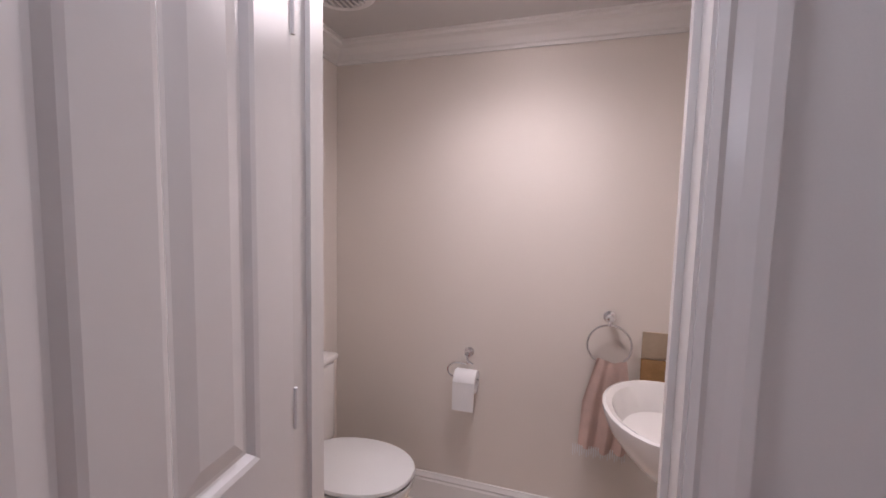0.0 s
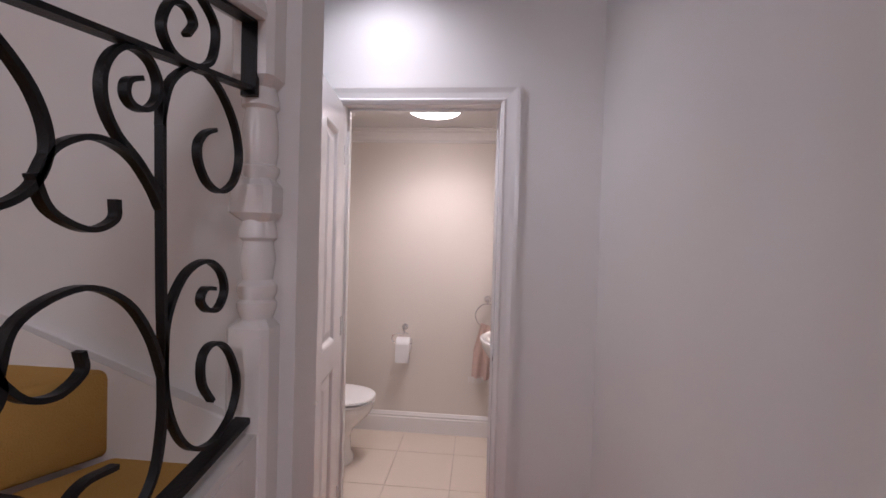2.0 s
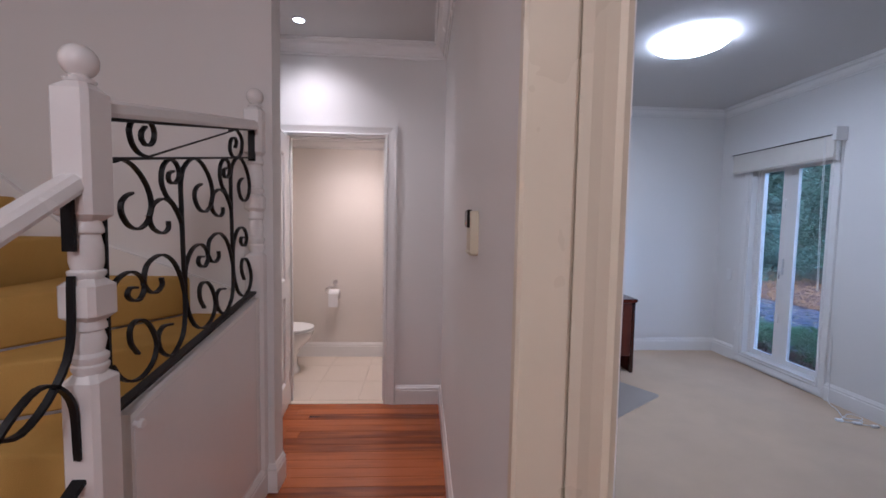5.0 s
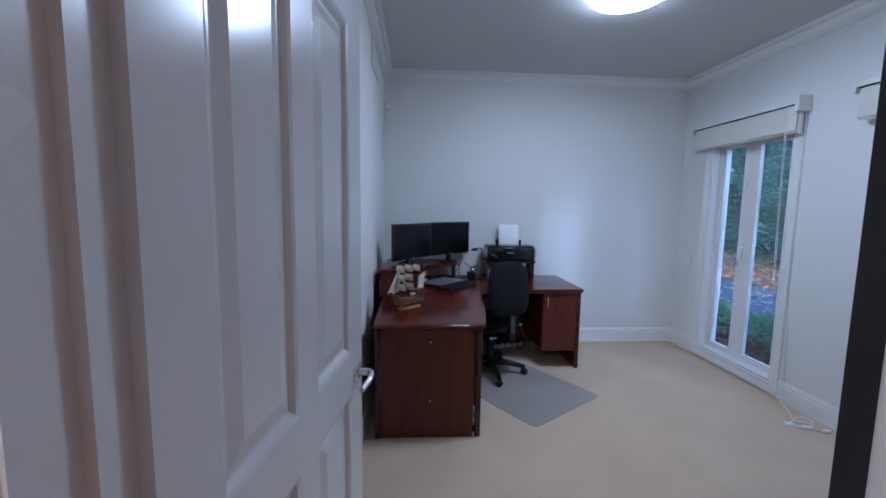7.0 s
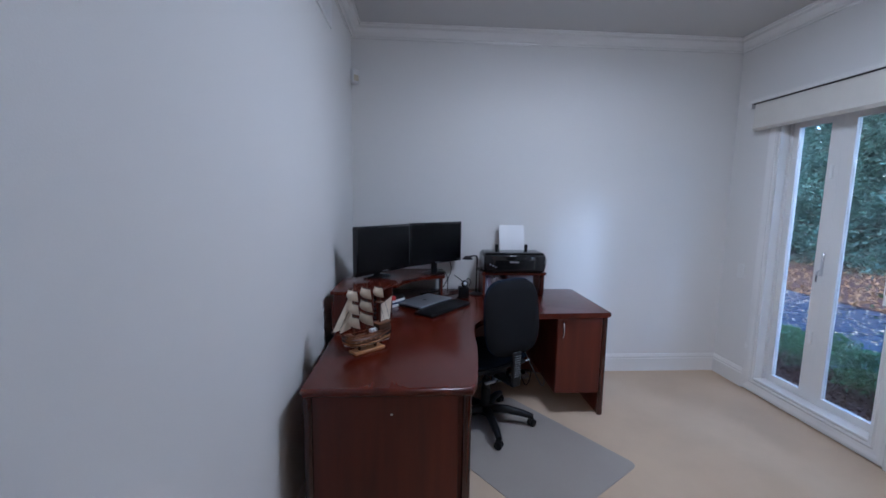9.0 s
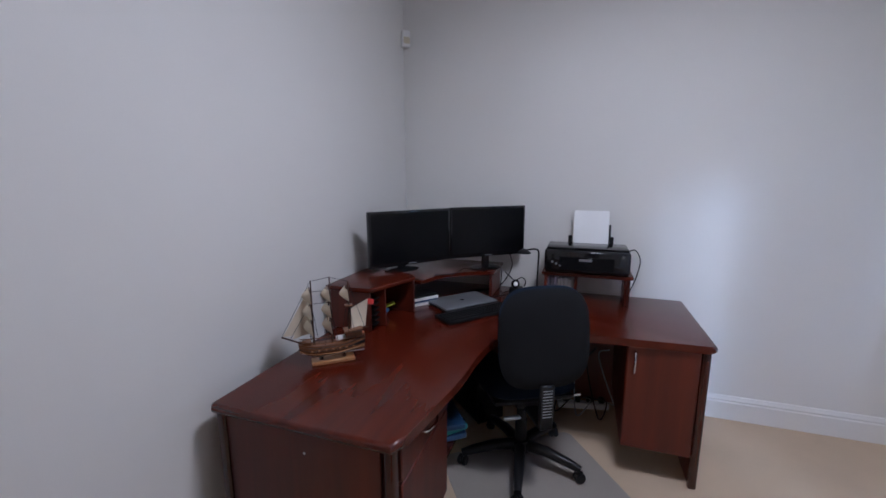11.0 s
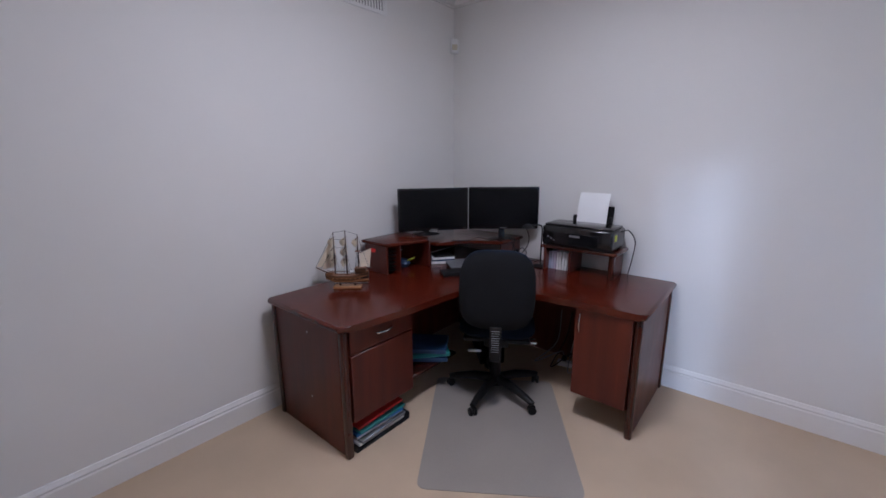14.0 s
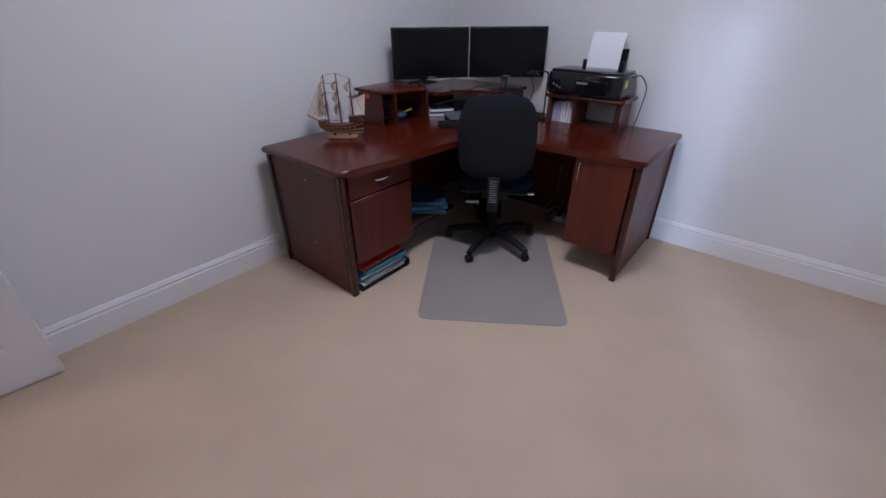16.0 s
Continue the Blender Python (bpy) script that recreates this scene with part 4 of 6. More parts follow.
for k, (z, w, mat) in enumerate(((0.0, 0.17, M_PAPER), (0.020, 0.165, M_NAVY), (0.032, 0.17, M_PAPER), (0.050, 0.15, M_BLACK))):
    single("note_book", one(-w / 2, w / 2, -0.06, 0.06, 0, 0.011 + 0.006 * (k % 2 == 0), bevel=0.002), mat, pose(0.34, -0.575, ZT + z, 0, 0, 46 + 3 * k), "thin book lying flat under the corner shelf", "book", "books under the shelf")
bag = thing("stationery_bag", pose(0.20, -0.86, ZT), "dark clear pouch of pens with a lime tag", "pouch")
part("pouch", cushion(bmesh.new(), 0.13, 0.09, 0.05, Matrix.Translation((0, 0, 0.03)), 0.006, 3.0, 8), M_NAVY, bag)
part("tag", one(0.03, 0.11, -0.03, 0.02, 0.03, 0.036, bevel=0.001, m=pose(0, 0, 0, 0, -20, 30)), M_YELLOW, bag, "lime green tag")
single("desk_ring", tube(bmesh.new(), smooth_path([(0, 0, 0), (0.02, 0.02, 0.05), (0.05, 0.05, 0.11), (0.075, 0.075, 0.13)], 6), 0.004, 6), M_GREY, pose(0.15, -0.95, ZT + 0.005), "grey curved cable end inside the shelf", "cable")
bm = bmesh.new()
tube(bm, smooth_path([(0.42, -0.56, 0.912), (0.52, -0.49, 0.914), (0.57, -0.43, 0.935), (0.63, -0.36, 0.914), (0.70, -0.22, 0.913)], 6), 0.0035, 6)
tube(bm, smooth_path([(0.742, -0.17, 0.905), (0.76, -0.24, 0.86), (0.76, -0.26, 0.76), (0.80, -0.18, 0.746), (0.92, -0.09, 0.745)], 6), 0.0035, 6)
tube(bm, smooth_path([(0.78, -0.10, 1.0), (0.80, -0.07, 0.9), (0.76, -0.06, 0.8), (0.70, -0.12, 0.745), (0.55, -0.24, 0.744)], 6), 0.0035, 6)
single("monitor_cables", bm, M_BLACK, pose(0, 0, 0), "thin black cables trailing behind the monitors", "cable")
single("desk_cables", tube(bmesh.new(), smooth_path([(0.40, -0.53, ZT + 0.004), (0.55, -0.40, ZT + 0.02), (0.68, -0.36, ZT + 0.004), (0.80, -0.33, ZT + 0.02), (0.86, -0.25, ZT + 0.004)], 6), 0.004, 6), M_BLACK, pose(0, 0, 0), "black cables lying on the desk", "cable")


# sailing ship model
ship = thing("model_ship", pose(0.288, -1.415, ZT, 0, 0, 40), "wooden three-masted model sailing ship on a small stand", "model ship")
part("stand_plank", one(-0.085, 0.085, -0.03, 0.03, 0, 0.014, bevel=0.003), M_PINE, ship, "pale wooden plank")
for x in (-0.045, 0.045):
    part("stand_post", lathe(bmesh.new(), [(0.008, 0.012), (0.006, 0.024), (0.009, 0.034)], 10, Matrix.Translation((x, 0, 0))), M_HULLDARK, ship)


def hull(x0, x1, beam, keel, deck, lift_bow, lift_stern, n=16):
    bm = bmesh.new()
    rings = []
    for i in range(n + 1):
        t = i / n
        x = x0 + (x1 - x0) * t
        b = beam * (max(0.0, math.sin(math.pi * min(1.0, 0.06 + 0.80 * t + 0.08))) ** 0.55)
        d = deck + lift_bow * max(0, 1 - t * 3) ** 2 + lift_stern * max(0, t * 2.2 - 1.2) ** 1.5
        kz = keel + 0.03 * max(0, 1 - t * 4) ** 2
        rings.append([bm.verts.new((x, s * b * f, kz + (d - kz) * g)) for s, f, g in ((0, 0, 0), (1, 0.45, 0.08), (1, 0.85, 0.4), (1, 1.0, 0.75), (1, 0.94, 1.0), (0, 0, 0.97), (-1, 0.94, 1.0), (-1, 1.0, 0.75), (-1, 0.85, 0.4), (-1, 0.45, 0.08))])
    for a, b in zip(rings, rings[1:]):
        for k in range(10):
            bm.faces.new((a[k], a[(k + 1) % 10], b[(k + 1) % 10], b[k]))
    bm.faces.new(rings[0])
    bm.faces.new(rings[-1][::-1])
    return bm


part("hull", hull(-0.128, 0.13, 0.031, 0.030, 0.080, 0.014, 0.030), M_HULL, ship, "amber planked hull")
part("upper_wale", hull(-0.131, 0.132, 0.0325, 0.066, 0.074, 0.014, 0.028), M_HULLDARK, ship, "dark brown wale")
part("gun_stripe", hull(-0.130, 0.131, 0.0322, 0.054, 0.060, 0.013, 0.020), M_BLACK, ship, "black painted stripe")
part("lower_wale", hull(-0.126, 0.128, 0.0310, 0.042, 0.046, 0.013, 0.012), M_PINE, ship, "pale timber wale")
part("keel_strip", hull(-0.122, 0.127, 0.012, 0.028, 0.038, 0.012, 0.0), M_PAPER, ship, "white keel")
for k in range(7):
    for side in (-1, 1):
        part("gun_port", one(-0.085 + 0.027 * k, -0.078 + 0.027 * k, side * 0.0315 - 0.002, side * 0.0315 + 0.002, 0.0605, 0.0665, bevel=0), M_PINE, ship)
part("stern_cabin", one(0.062, 0.130, -0.026, 0.026, 0.085, 0.114, bevel=0.003, m=pose(0, 0, 0.0, 0, -6, 0)), M_HULLDARK, ship)
part("stern_rail", one(0.060, 0.134, -0.028, 0.028, 0.116, 0.120, bevel=0.001, m=pose(0, 0, 0.0, 0, -6, 0)), M_HULL, ship)
part("forecastle", one(-0.118, -0.082, -0.020, 0.020, 0.084, 0.098, bevel=0.003), M_HULL, ship)
for side in (-1, 1):
    part("deck_rail", tube(bmesh.new(), smooth_path([(-0.125, side * 0.010, 0.105), (-0.07, side * 0.028, 0.094), (0.0, side * 0.030, 0.092), (0.06, side * 0.028, 0.098)], 5), 0.0018, 6), M_HULL, ship)
part("life_boat", one(0.015, 0.055, -0.012, 0.012, 0.086, 0.104, bevel=0.005, segments=2), M_PAPER, ship, "white ship's boat")
part("bowsprit", tube(bmesh.new(), [(-0.11, 0, 0.088), (-0.19, 0, 0.128)], 0.0035, 8), M_HULLDARK, ship)


def sail(bm, pts, bow, n=6):
    """A billowed four-cornered cloth, bowed along x."""
    a, b, c, d = [Vector(p) for p in pts]
    for o in (0.0, 0.0012):
        g = [[bm.verts.new((a.lerp(b, i / n)).lerp(d.lerp(c, i / n), j / n) + Vector((bow * math.sin(math.pi * i / n) * (0.35 + 0.65 * math.sin(math.pi * j / n)) + o, 0, 0))) for j in range(n + 1)] for i in range(n + 1)]
        for i in range(n):
            for j in range(n):
                q = (g[i][j], g[i + 1][j], g[i + 1][j + 1], g[i][j + 1])
                bm.faces.new(q if o else q[::-1])
    return bm


for mx, top in ((-0.072, 0.345), (0.0, 0.355), (0.072, 0.33)):
    mast = part("mast", tube(bmesh.new(), [(mx, 0, 0.075), (mx, 0, 0.2), (mx, 0, top)], [0.0045, 0.0038, 0.0025], 8), M_HULLDARK, ship)
    rows = ((0.136, 0.184, 0.052), (0.200, 0.246, 0.046), (0.262, 0.308, 0.038)) if mx < 0.05 else ((0.258, 0.304, 0.034),)
    for z0, z1, w in rows:
        part("yard", tube(bmesh.new(), [(mx - 0.005, -w - 0.006, z1), (mx - 0.006, 0, z1 + 0.001), (mx - 0.005, w + 0.006, z1)], 0.0022, 6), M_HULLDARK, mast)
        part("square_sail", sail(bmesh.new(), [(mx - 0.008, -w, z1), (mx - 0.008, w, z1), (mx - 0.004, w * 1.12, z0), (mx - 0.004, -w * 1.12, z0)], -0.030, 10), M_SAIL, mast, "furled cream canvas sail")
bm = bmesh.new()
for y in (-0.0009, 0.0009):
    g = [[bm.verts.new((0.080 + (0.058 + 0.014 * v) * u, y + 0.010 * math.sin(math.pi * u) * math.sin(math.pi * v) + 0.008 * u, 0.128 + (0.088 + 0.030 * u) * v)) for u in (0, 0.25, 0.5, 0.75, 1)] for v in (0, 0.25, 0.5, 0.75, 1)]
    for i in range(4):
        for k in range(4):
            q = (g[i][k], g[i][k + 1], g[i + 1][k + 1], g[i + 1][k])
            bm.faces.new(q if y < 0 else q[::-1])
part("spanker_sail", bm, M_SAIL, ship, "cream stern sail")
part("boom", tube(bmesh.new(), [(0.074, 0, 0.126), (0.150, 0.008, 0.124)], 0.0022, 6), M_HULLDARK, ship)
part("gaff", tube(bmesh.new(), [(0.074, 0, 0.214), (0.160, 0.008, 0.252)], 0.0020, 6), M_HULLDARK, ship)
part("mast_top", one(0.056, 0.088, -0.014, 0.014, 0.226, 0.232, bevel=0.002), M_HULL, ship)
for k, (x0, z0, x1, z1) in enumerate(((-0.185, 0.13, -0.078, 0.315), (-0.15, 0.115, -0.075, 0.25))):
    bm = bmesh.new()
    v = [bm.verts.new(p) for p in ((x0, 0.001, z0), (x1, 0.001, z1), (-0.085, 0.012, 0.125), (x0, -0.001, z0), (x1, -0.001, z1), (-0.085, 0.010, 0.125))]
    bm.faces.new(v[:3]), bm.faces.new(v[3:][::-1])
    for a, b in ((0, 1), (1, 2), (2, 0)):
        bm.faces.new((v[a], v[b], v[b + 3], v[a + 3]))
    part("jib_sail", bm, M_SAIL, ship, "cream bow sail", smooth=False)
part("flag", sail(bmesh.new(), [(0.152, 0.007, 0.246), (0.176, 0.010, 0.240), (0.175, 0.010, 0.216), (0.150, 0.007, 0.222)], 0.003, 4), M_RED, ship, "small red flag")
for p, q in (((-0.19, 0, 0.128), (-0.072, 0, 0.345)), ((-0.072, 0, 0.343), (0.0, 0, 0.353)), ((0.0, 0, 0.353), (0.072, 0, 0.33)), ((-0.072, 0.0, 0.30), (0.0, 0, 0.30)), ((-0.072, 0, 0.25), (0.0, 0, 0.25)), ((-0.16, 0, 0.115), (-0.072, 0, 0.26)), ((0.072, 0, 0.33), (0.135, 0, 0.12)), ((0.0, 0, 0.30), (-0.03, 0.03, 0.085)), ((0.0, 0, 0.30), (-0.03, -0.03, 0.085)), ((0.072, 0, 0.28), (0.04, 0.03, 0.085))):
    part("rigging", tube(bmesh.new(), [p, q], 0.0009, 4), M_BLACK, ship)
for mx in (-0.072, 0.0, 0.072):
    for dx in (-0.012, 0.004, 0.020):
        for side in (-1, 1):
            part("shroud", tube(bmesh.new(), [(mx + dx, side * 0.029, 0.090), (mx, 0, 0.235)], 0.0008, 4), M_BLACK, ship)

# folders in a tray under the drawers, and by the wall
tray = thing("filing_tray", pose(0.50, -1.55, 0), "black filing tray on the carpet under the drawers", "filing tray")
part("tray_base", one(-0.20, 0.24, -0.20, 0.19, 0.0, 0.010), M_BLACK, tray)
for y in (-0.20, 0.184):
    part("tray_side", one(-0.20, 0.24, y, y + 0.006, 0.010, 0.045, bevel=0.001), M_BLACK, tray)
for k, (mat, what) in enumerate(((M_PAPER, "white"), (M_GREY, "grey"), (M_PAPER, "white"), (M_BLUE, "blue"), (M_TEAL, "teal green"), (M_RED, "red"))):
    single("folder", one(-0.19, 0.21 + 0.012 * math.sin(k * 2.1), -0.17, 0.165, 0, 0.017, bevel=0.003), mat, pose(0.51, -1.55, 0.011 + 0.0192 * k, 0, 0, 3 * math.sin(k * 1.7)), f"thin {what} paper folder stacked under the drawers", "folder", "folders under the drawers")
for k, (mat, what) in enumerate(((M_NAVY, "navy"), (M_TEAL, "dark teal"), (M_NAVY, "navy"))):
    single("folder", one(-0.15, 0.15, -0.12, 0.12, 0, 0.028, bevel=0.004), mat, pose(0.56, -1.02, 0.225 + 0.030 * k, 0, 0, 40 + 9 * math.sin(k * 1.9)), f"thick {what} folder stacked on the knee-hole shelf", "folder", "folders in the knee-hole")
# dark edge finish puts the knee-hole's shade into the shelf's colour
part("knee_shelf", one(0.117, 0.70, -1.325, -0.86, 0.205, 0.223), M_DESK_EDGE, desk)
pc = thing("power_board", pose(1.30, -0.16, 0.01, 0, 0, 12), "white power board lying under the desk", "power board")
part("board", one(-0.16, 0.16, -0.025, 0.025, -0.01, 0.03, bevel=0.006), M_WHITEPL, pc)
for k in range(4):
    part("plug", one(-0.13 + 0.075 * k, -0.095 + 0.075 * k, -0.018, 0.018, 0.03, 0.065, bevel=0.006), M_BLACK, pc)
for k in range(5):
    p = [(1.18 + 0.06 * k, -0.16, 0.07), (1.16 + 0.09 * k, -0.2 - 0.03 * k, 0.11 + 0.02 * (k % 2)), (1.0 + 0.13 * k, -0.28, 0.012), (1.1 + 0.07 * k, -0.125, 0.14 + 0.05 * k), (1.12 + 0.08 * k, -0.112, 0.40)]
    single("floor_cable", tube(bmesh.new(), smooth_path(p, 6), 0.004, 6), M_BLACK if k % 2 else M_GREY, pose(0, 0, 0), "loose computer cable hanging under the desk", "cable", "cables under the desk")
tw = thing("computer_tower", pose(0.62, -0.36, 0, 0, 0, 45), "black computer tower standing in the dark under the desk", "computer")
part("case", one(-0.09, 0.09, -0.19, 0.19, 0.006, 0.40, bevel=0.006), M_BLACK, tw)
part("front_bezel", one(-0.092, 0.092, -0.205, -0.19, 0.004, 0.402, bevel=0.006), M_GLOSSBLACK, tw)

# extension cord by the window
ec = thing("blind_cord_tangle", pose(2.98, -1.79, 0), "white phone cords and plugs lying on the carpet", "cord")
for k in range(3):
    part("plug", one(-0.025, 0.025, -0.012, 0.012, 0.002, 0.020, bevel=0.004, m=pose(-0.09 + 0.085 * k, 0.045 - 0.05 * k, 0, 0, 0, -30 + 10 * k)), M_WHITEPL, ec)
part("cord", tube(bmesh.new(), smooth_path([(0.175, 0.40, 0.60), (0.172, 0.38, 0.10), (0.15, 0.36, 0.012), (0.08, 0.22, 0.006), (0.0, 0.09, 0.006), (0.03, 0.0, 0.03), (0.0, -0.02, 0.012), (-0.06, 0.03, 0.006)], 7), 0.004, 6), M_WHITEPL, ec)
part("cord", tube(bmesh.new(), smooth_path([(-0.09, 0.045, 0.012), (0.0, 0.06, 0.05), (0.04, 0.0, 0.045), (0.0, -0.01, 0.01), (0.08, -0.055, 0.012)], 7), 0.003, 6), M_WHITEPL, ec)

# things on the office walls
vt = thing("wall_vent", pose(0.0, -0.955, 2.465), "white return-air grille set high in the office wall", "vent")
part("frame", boxes((0.0, 0.010, -0.205, 0.205, 0, 0.022), (0.0, 0.010, -0.205, 0.205, 0.178, 0.20), (0.0, 0.010, -0.205, -0.183, 0.022, 0.178), (0.0, 0.010, 0.183, 0.205, 0.022, 0.178)), M_WHITEPL, vt, smooth=False)
part("backing", boxes((0.0005, 0.002, -0.183, 0.183, 0.022, 0.178)), M_BLACK, vt, smooth=False)
for k in range(15):
    part("slat", one(0.002, 0.008, -0.176 + 0.0245 * k, -0.160 + 0.0245 * k, 0.022, 0.178, bevel=0.001), M_WHITEPL, vt)
pir = thing("motion_sensor_alarm", pose(0.028, -0.030, 2.35, 0, 0, 45), "small white alarm sensor in the room's corner", "alarm sensor")
part("case", one(-0.03, 0.03, -0.022, 0.025, 0, 0.105, bevel=0.008, segments=2), M_WHITEPL, pir)
part("lens_window", one(-0.022, 0.022, -0.026, -0.018, 0.02, 0.062, bevel=0.004), M_CREAMPL, pir)


def wall_plate(m, label):
    s = thing("wall_socket", m, label, "socket")
    part("plate", one(-0.035, 0.035, -0.009, 0.0, -0.058, 0.058, bevel=0.004), M_WHITEPL, s)
    part("rocker", one(-0.007, 0.007, -0.012, -0.008, -0.012, 0.012, bevel=0.002), M_WHITEPL, s)


wall_plate(pose(3.17, -0.21, 0.93, 0, 0, -90), "white switch plate beside the window")

# tall dark cupboard behind the door jamb
cb = thing("tall_cupboard", pose(1.20, -3.78, 0), "tall dark-stained timber cupboard against the office wall", "cupboard")
part("side_panel", one(0.0, 0.02, 0, 0.29, 0, 2.25, bevel=0.002), M_DARKWOOD, cb)
part("side_panel", one(0.88, 0.90, 0, 0.29, 0, 2.25, bevel=0.002), M_DARKWOOD, cb)
part("back_panel", one(0.02, 0.88, 0.0, 0.01, 0.0, 2.25, bevel=0), M_DARKWOOD, cb)
part("top", one(-0.01, 0.91, -0.0, 0.30, 2.25, 2.275), M_DARKWOOD, cb)
for x in (0.022, 0.452):
    dd = part("cupboard_door", one(x, x + 0.426, 0.29, 0.31, 0.05, 2.245), M_DARKWOOD, cb)


# ---- hall: stairs ----
C0 = Vector((-1.95, -3.42))
R1 = Vector((-1.44, -2.452))
R2 = Vector((-2.02, -2.452))
EX = -1.16
steps = thing("stairs", pose(0, 0, 0), "winding stairs covered in ochre carpet beside the hall", "stairs")
R0 = Vector((EX, -2.93))


def tread(pts, z, rise=0.19):
    bm = prism(bmesh.new(), pts, z - rise - 0.0, z, bevel=0.018, segments=3)
    part("carpeted_step", bm, M_STAIR, steps)


tread([tuple(C0), tuple(R0), (EX, -2.452), tuple(R1)], 0.965)
tread([tuple(C0), tuple(R1), tuple(R2)], 1.155)
tread([tuple(C0), (EX, -3.42), tuple(R0)], 0.775)
for k in range(3):
    tread([(-2.02 - 0.25 * (k + 1), -3.42), (-2.02 - 0.25 * k, -3.42), (-2.02 - 0.25 * k, -2.452), (-2.02 - 0.25 * (k + 1), -2.452)], 1.345 + 0.19 * k, 0.22)
for k in range(3):
    tread([(-1.95, -3.42 - 0.26 * (k + 1)), (EX, -3.42 - 0.26 * (k + 1)), (EX, -3.42 - 0.26 * k), (-1.95, -3.42 - 0.26 * k)], 0.57 - 0.19 * k, 0.19)
bm = bmesh.new()
pts = [(-1.17, 0.88), (-1.17, 1.062), (-1.26, 1.094), (-2.02, 1.355), (-2.25, 1.556), (-2.80, 2.02), (-2.80, 1.60), (-2.02, 1.0)]
prism(bm, pts, 0, 0.030, bevel=0.009, segments=3, m=Matrix.Translation((0, -2.45, 0)) @ pose(0, 0, 0, 90, 0, 0))
part("wall_stringer", bm, M_TRIM, steps, "white painted skirting that follows the steps", smooth=False)


def string_z(y):
    return 0.905 + (y + 3.43) * 0.182


bm = bmesh.new()
prism(bm, [(-3.42, 0.0), (-2.45, 0.0), (-2.45, string_z(-2.45) - 0.02), (-3.42, string_z(-3.42) - 0.02)], -0.03, 0.03, m=Matrix.Translation((-1.13, 0, 0)) @ Matrix(((0, 0, 1, 0), (1, 0, 0, 0), (0, 1, 0, 0), (0, 0, 0, 1))))
prism(bm, [(-4.25, 0.0), (-3.54, 0.0), (-3.54, 0.74), (-4.25, 0.20)], -0.03, 0.03, m=Matrix.Translation((-1.13, 0, 0)) @ Matrix(((0, 0, 1, 0), (1, 0, 0, 0), (0, 1, 0, 0), (0, 0, 0, 1))))
structure("wall_stair_side", bm, M_WALL, "white panelled wall under the stair rail", "wall")
cup = thing("understair_cupboard", pose(-1.099, 0, 0), "white cupboard door under the stair rail", "cupboard door")
AX = Matrix(((0, 0, 1, 0), (1, 0, 0, 0), (0, 1, 0, 0), (0, 0, 0, 1)))
part("door_leaf", prism(bmesh.new(), [(-3.41, 0.17), (-2.56, 0.17), (-2.56, string_z(-2.56) - 0.035), (-3.41, string_z(-3.41) - 0.035)], 0.0, 0.0022, m=AX), M_DOOR, cup, smooth=False)


part("knob", lathe(bmesh.new(), [(0.0, 0.0), (0.008, 0.0), (0.008, 0.012), (0.014, 0.018), (0.012, 0.028), (0.0, 0.030)], 16, Matrix.Translation((0.004, -3.415, 0.86)) @ pose(0, 0, 0, 0, 90, 0)), M_WHITEPL, cup)


def newel(y, lift, label, block_z=(1.175, 1.295), head=1.425):
    n = thing("newel_post", pose(-1.13, y, lift), label, "newel post", "stair newel posts")
    s = 0.046

    def block(z0, z1, ch):
        bm = bmesh.new()
        q = s
        rings = []
        for z, r in ((z0, q - ch), (z0 + ch, q), (z1 - ch, q), (z1, q - ch)):
            c = 0.012
            rings.append([bm.verts.new((x, y2, z)) for x, y2 in ((r, r - c), (r - c, r), (-r + c, r), (-r, r - c), (-r, -r + c), (-r + c, -r), (r - c, -r), (r, -r + c))])
        for a, b in zip(rings, rings[1:]):
            for k in range(8):
                bm.faces.new((a[k], a[(k + 1) % 8], b[(k + 1) % 8], b[k]))
        bm.faces.new(rings[0][::-1]), bm.faces.new(rings[-1])
        return bm

    def turning(profile, z0, z1):
        a, b = profile[0][1], profile[-1][1]
        return lathe(bmesh.new(), [(r, z0 + (z - a) * (z1 - z0) / (b - a)) for r, z in profile], 24)

    part("base_block", block(-lift + 0.0, 1.05, 0.02), M_TRIM, n, smooth=False)
    part("lower_turning", turning([(0.030, 1.04), (0.040, 1.06), (0.040, 1.068), (0.034, 1.072), (0.040, 1.082), (0.040, 1.092), (0.030, 1.10), (0.036, 1.13), (0.030, 1.155), (0.038, 1.16), (0.038, 1.17), (0.030, 1.19)], 1.04, block_z[0] + 0.015), M_TRIM, n)
    part("middle_block", block(*block_z, 0.022), M_TRIM, n, smooth=False)
    part("upper_turning", turning([(0.030, 1.285), (0.040, 1.30), (0.040, 1.308), (0.032, 1.312), (0.036, 1.33), (0.036, 1.37), (0.030, 1.40), (0.038, 1.405), (0.038, 1.415), (0.030, 1.44)], block_z[1] - 0.01, head + 0.015), M_TRIM, n)
    part("top_block", block(head, 1.775, 0.025), M_TRIM, n, smooth=False)
    prof = [(0.030, 1.77), (0.034, 1.778), (0.022, 1.785)] + [(0.040 * math.sin(a * math.pi / 12), 1.823 - 0.041 * math.cos(a * math.pi / 12)) for a in range(2, 12)] + [(0.0, 1.864)]
    part("ball_finial", lathe(bmesh.new(), prof, 24), M_TRIM, n)


newel(-3.512, 0.0, "white turned newel post with a ball finial at the stair turn")
newel(-2.462, 0.235, "white turned newel post with a ball finial beside the stair wall", (1.245, 1.345), 1.52)
newel(-4.45, -0.50, "white turned newel post with a ball finial at the stair foot")

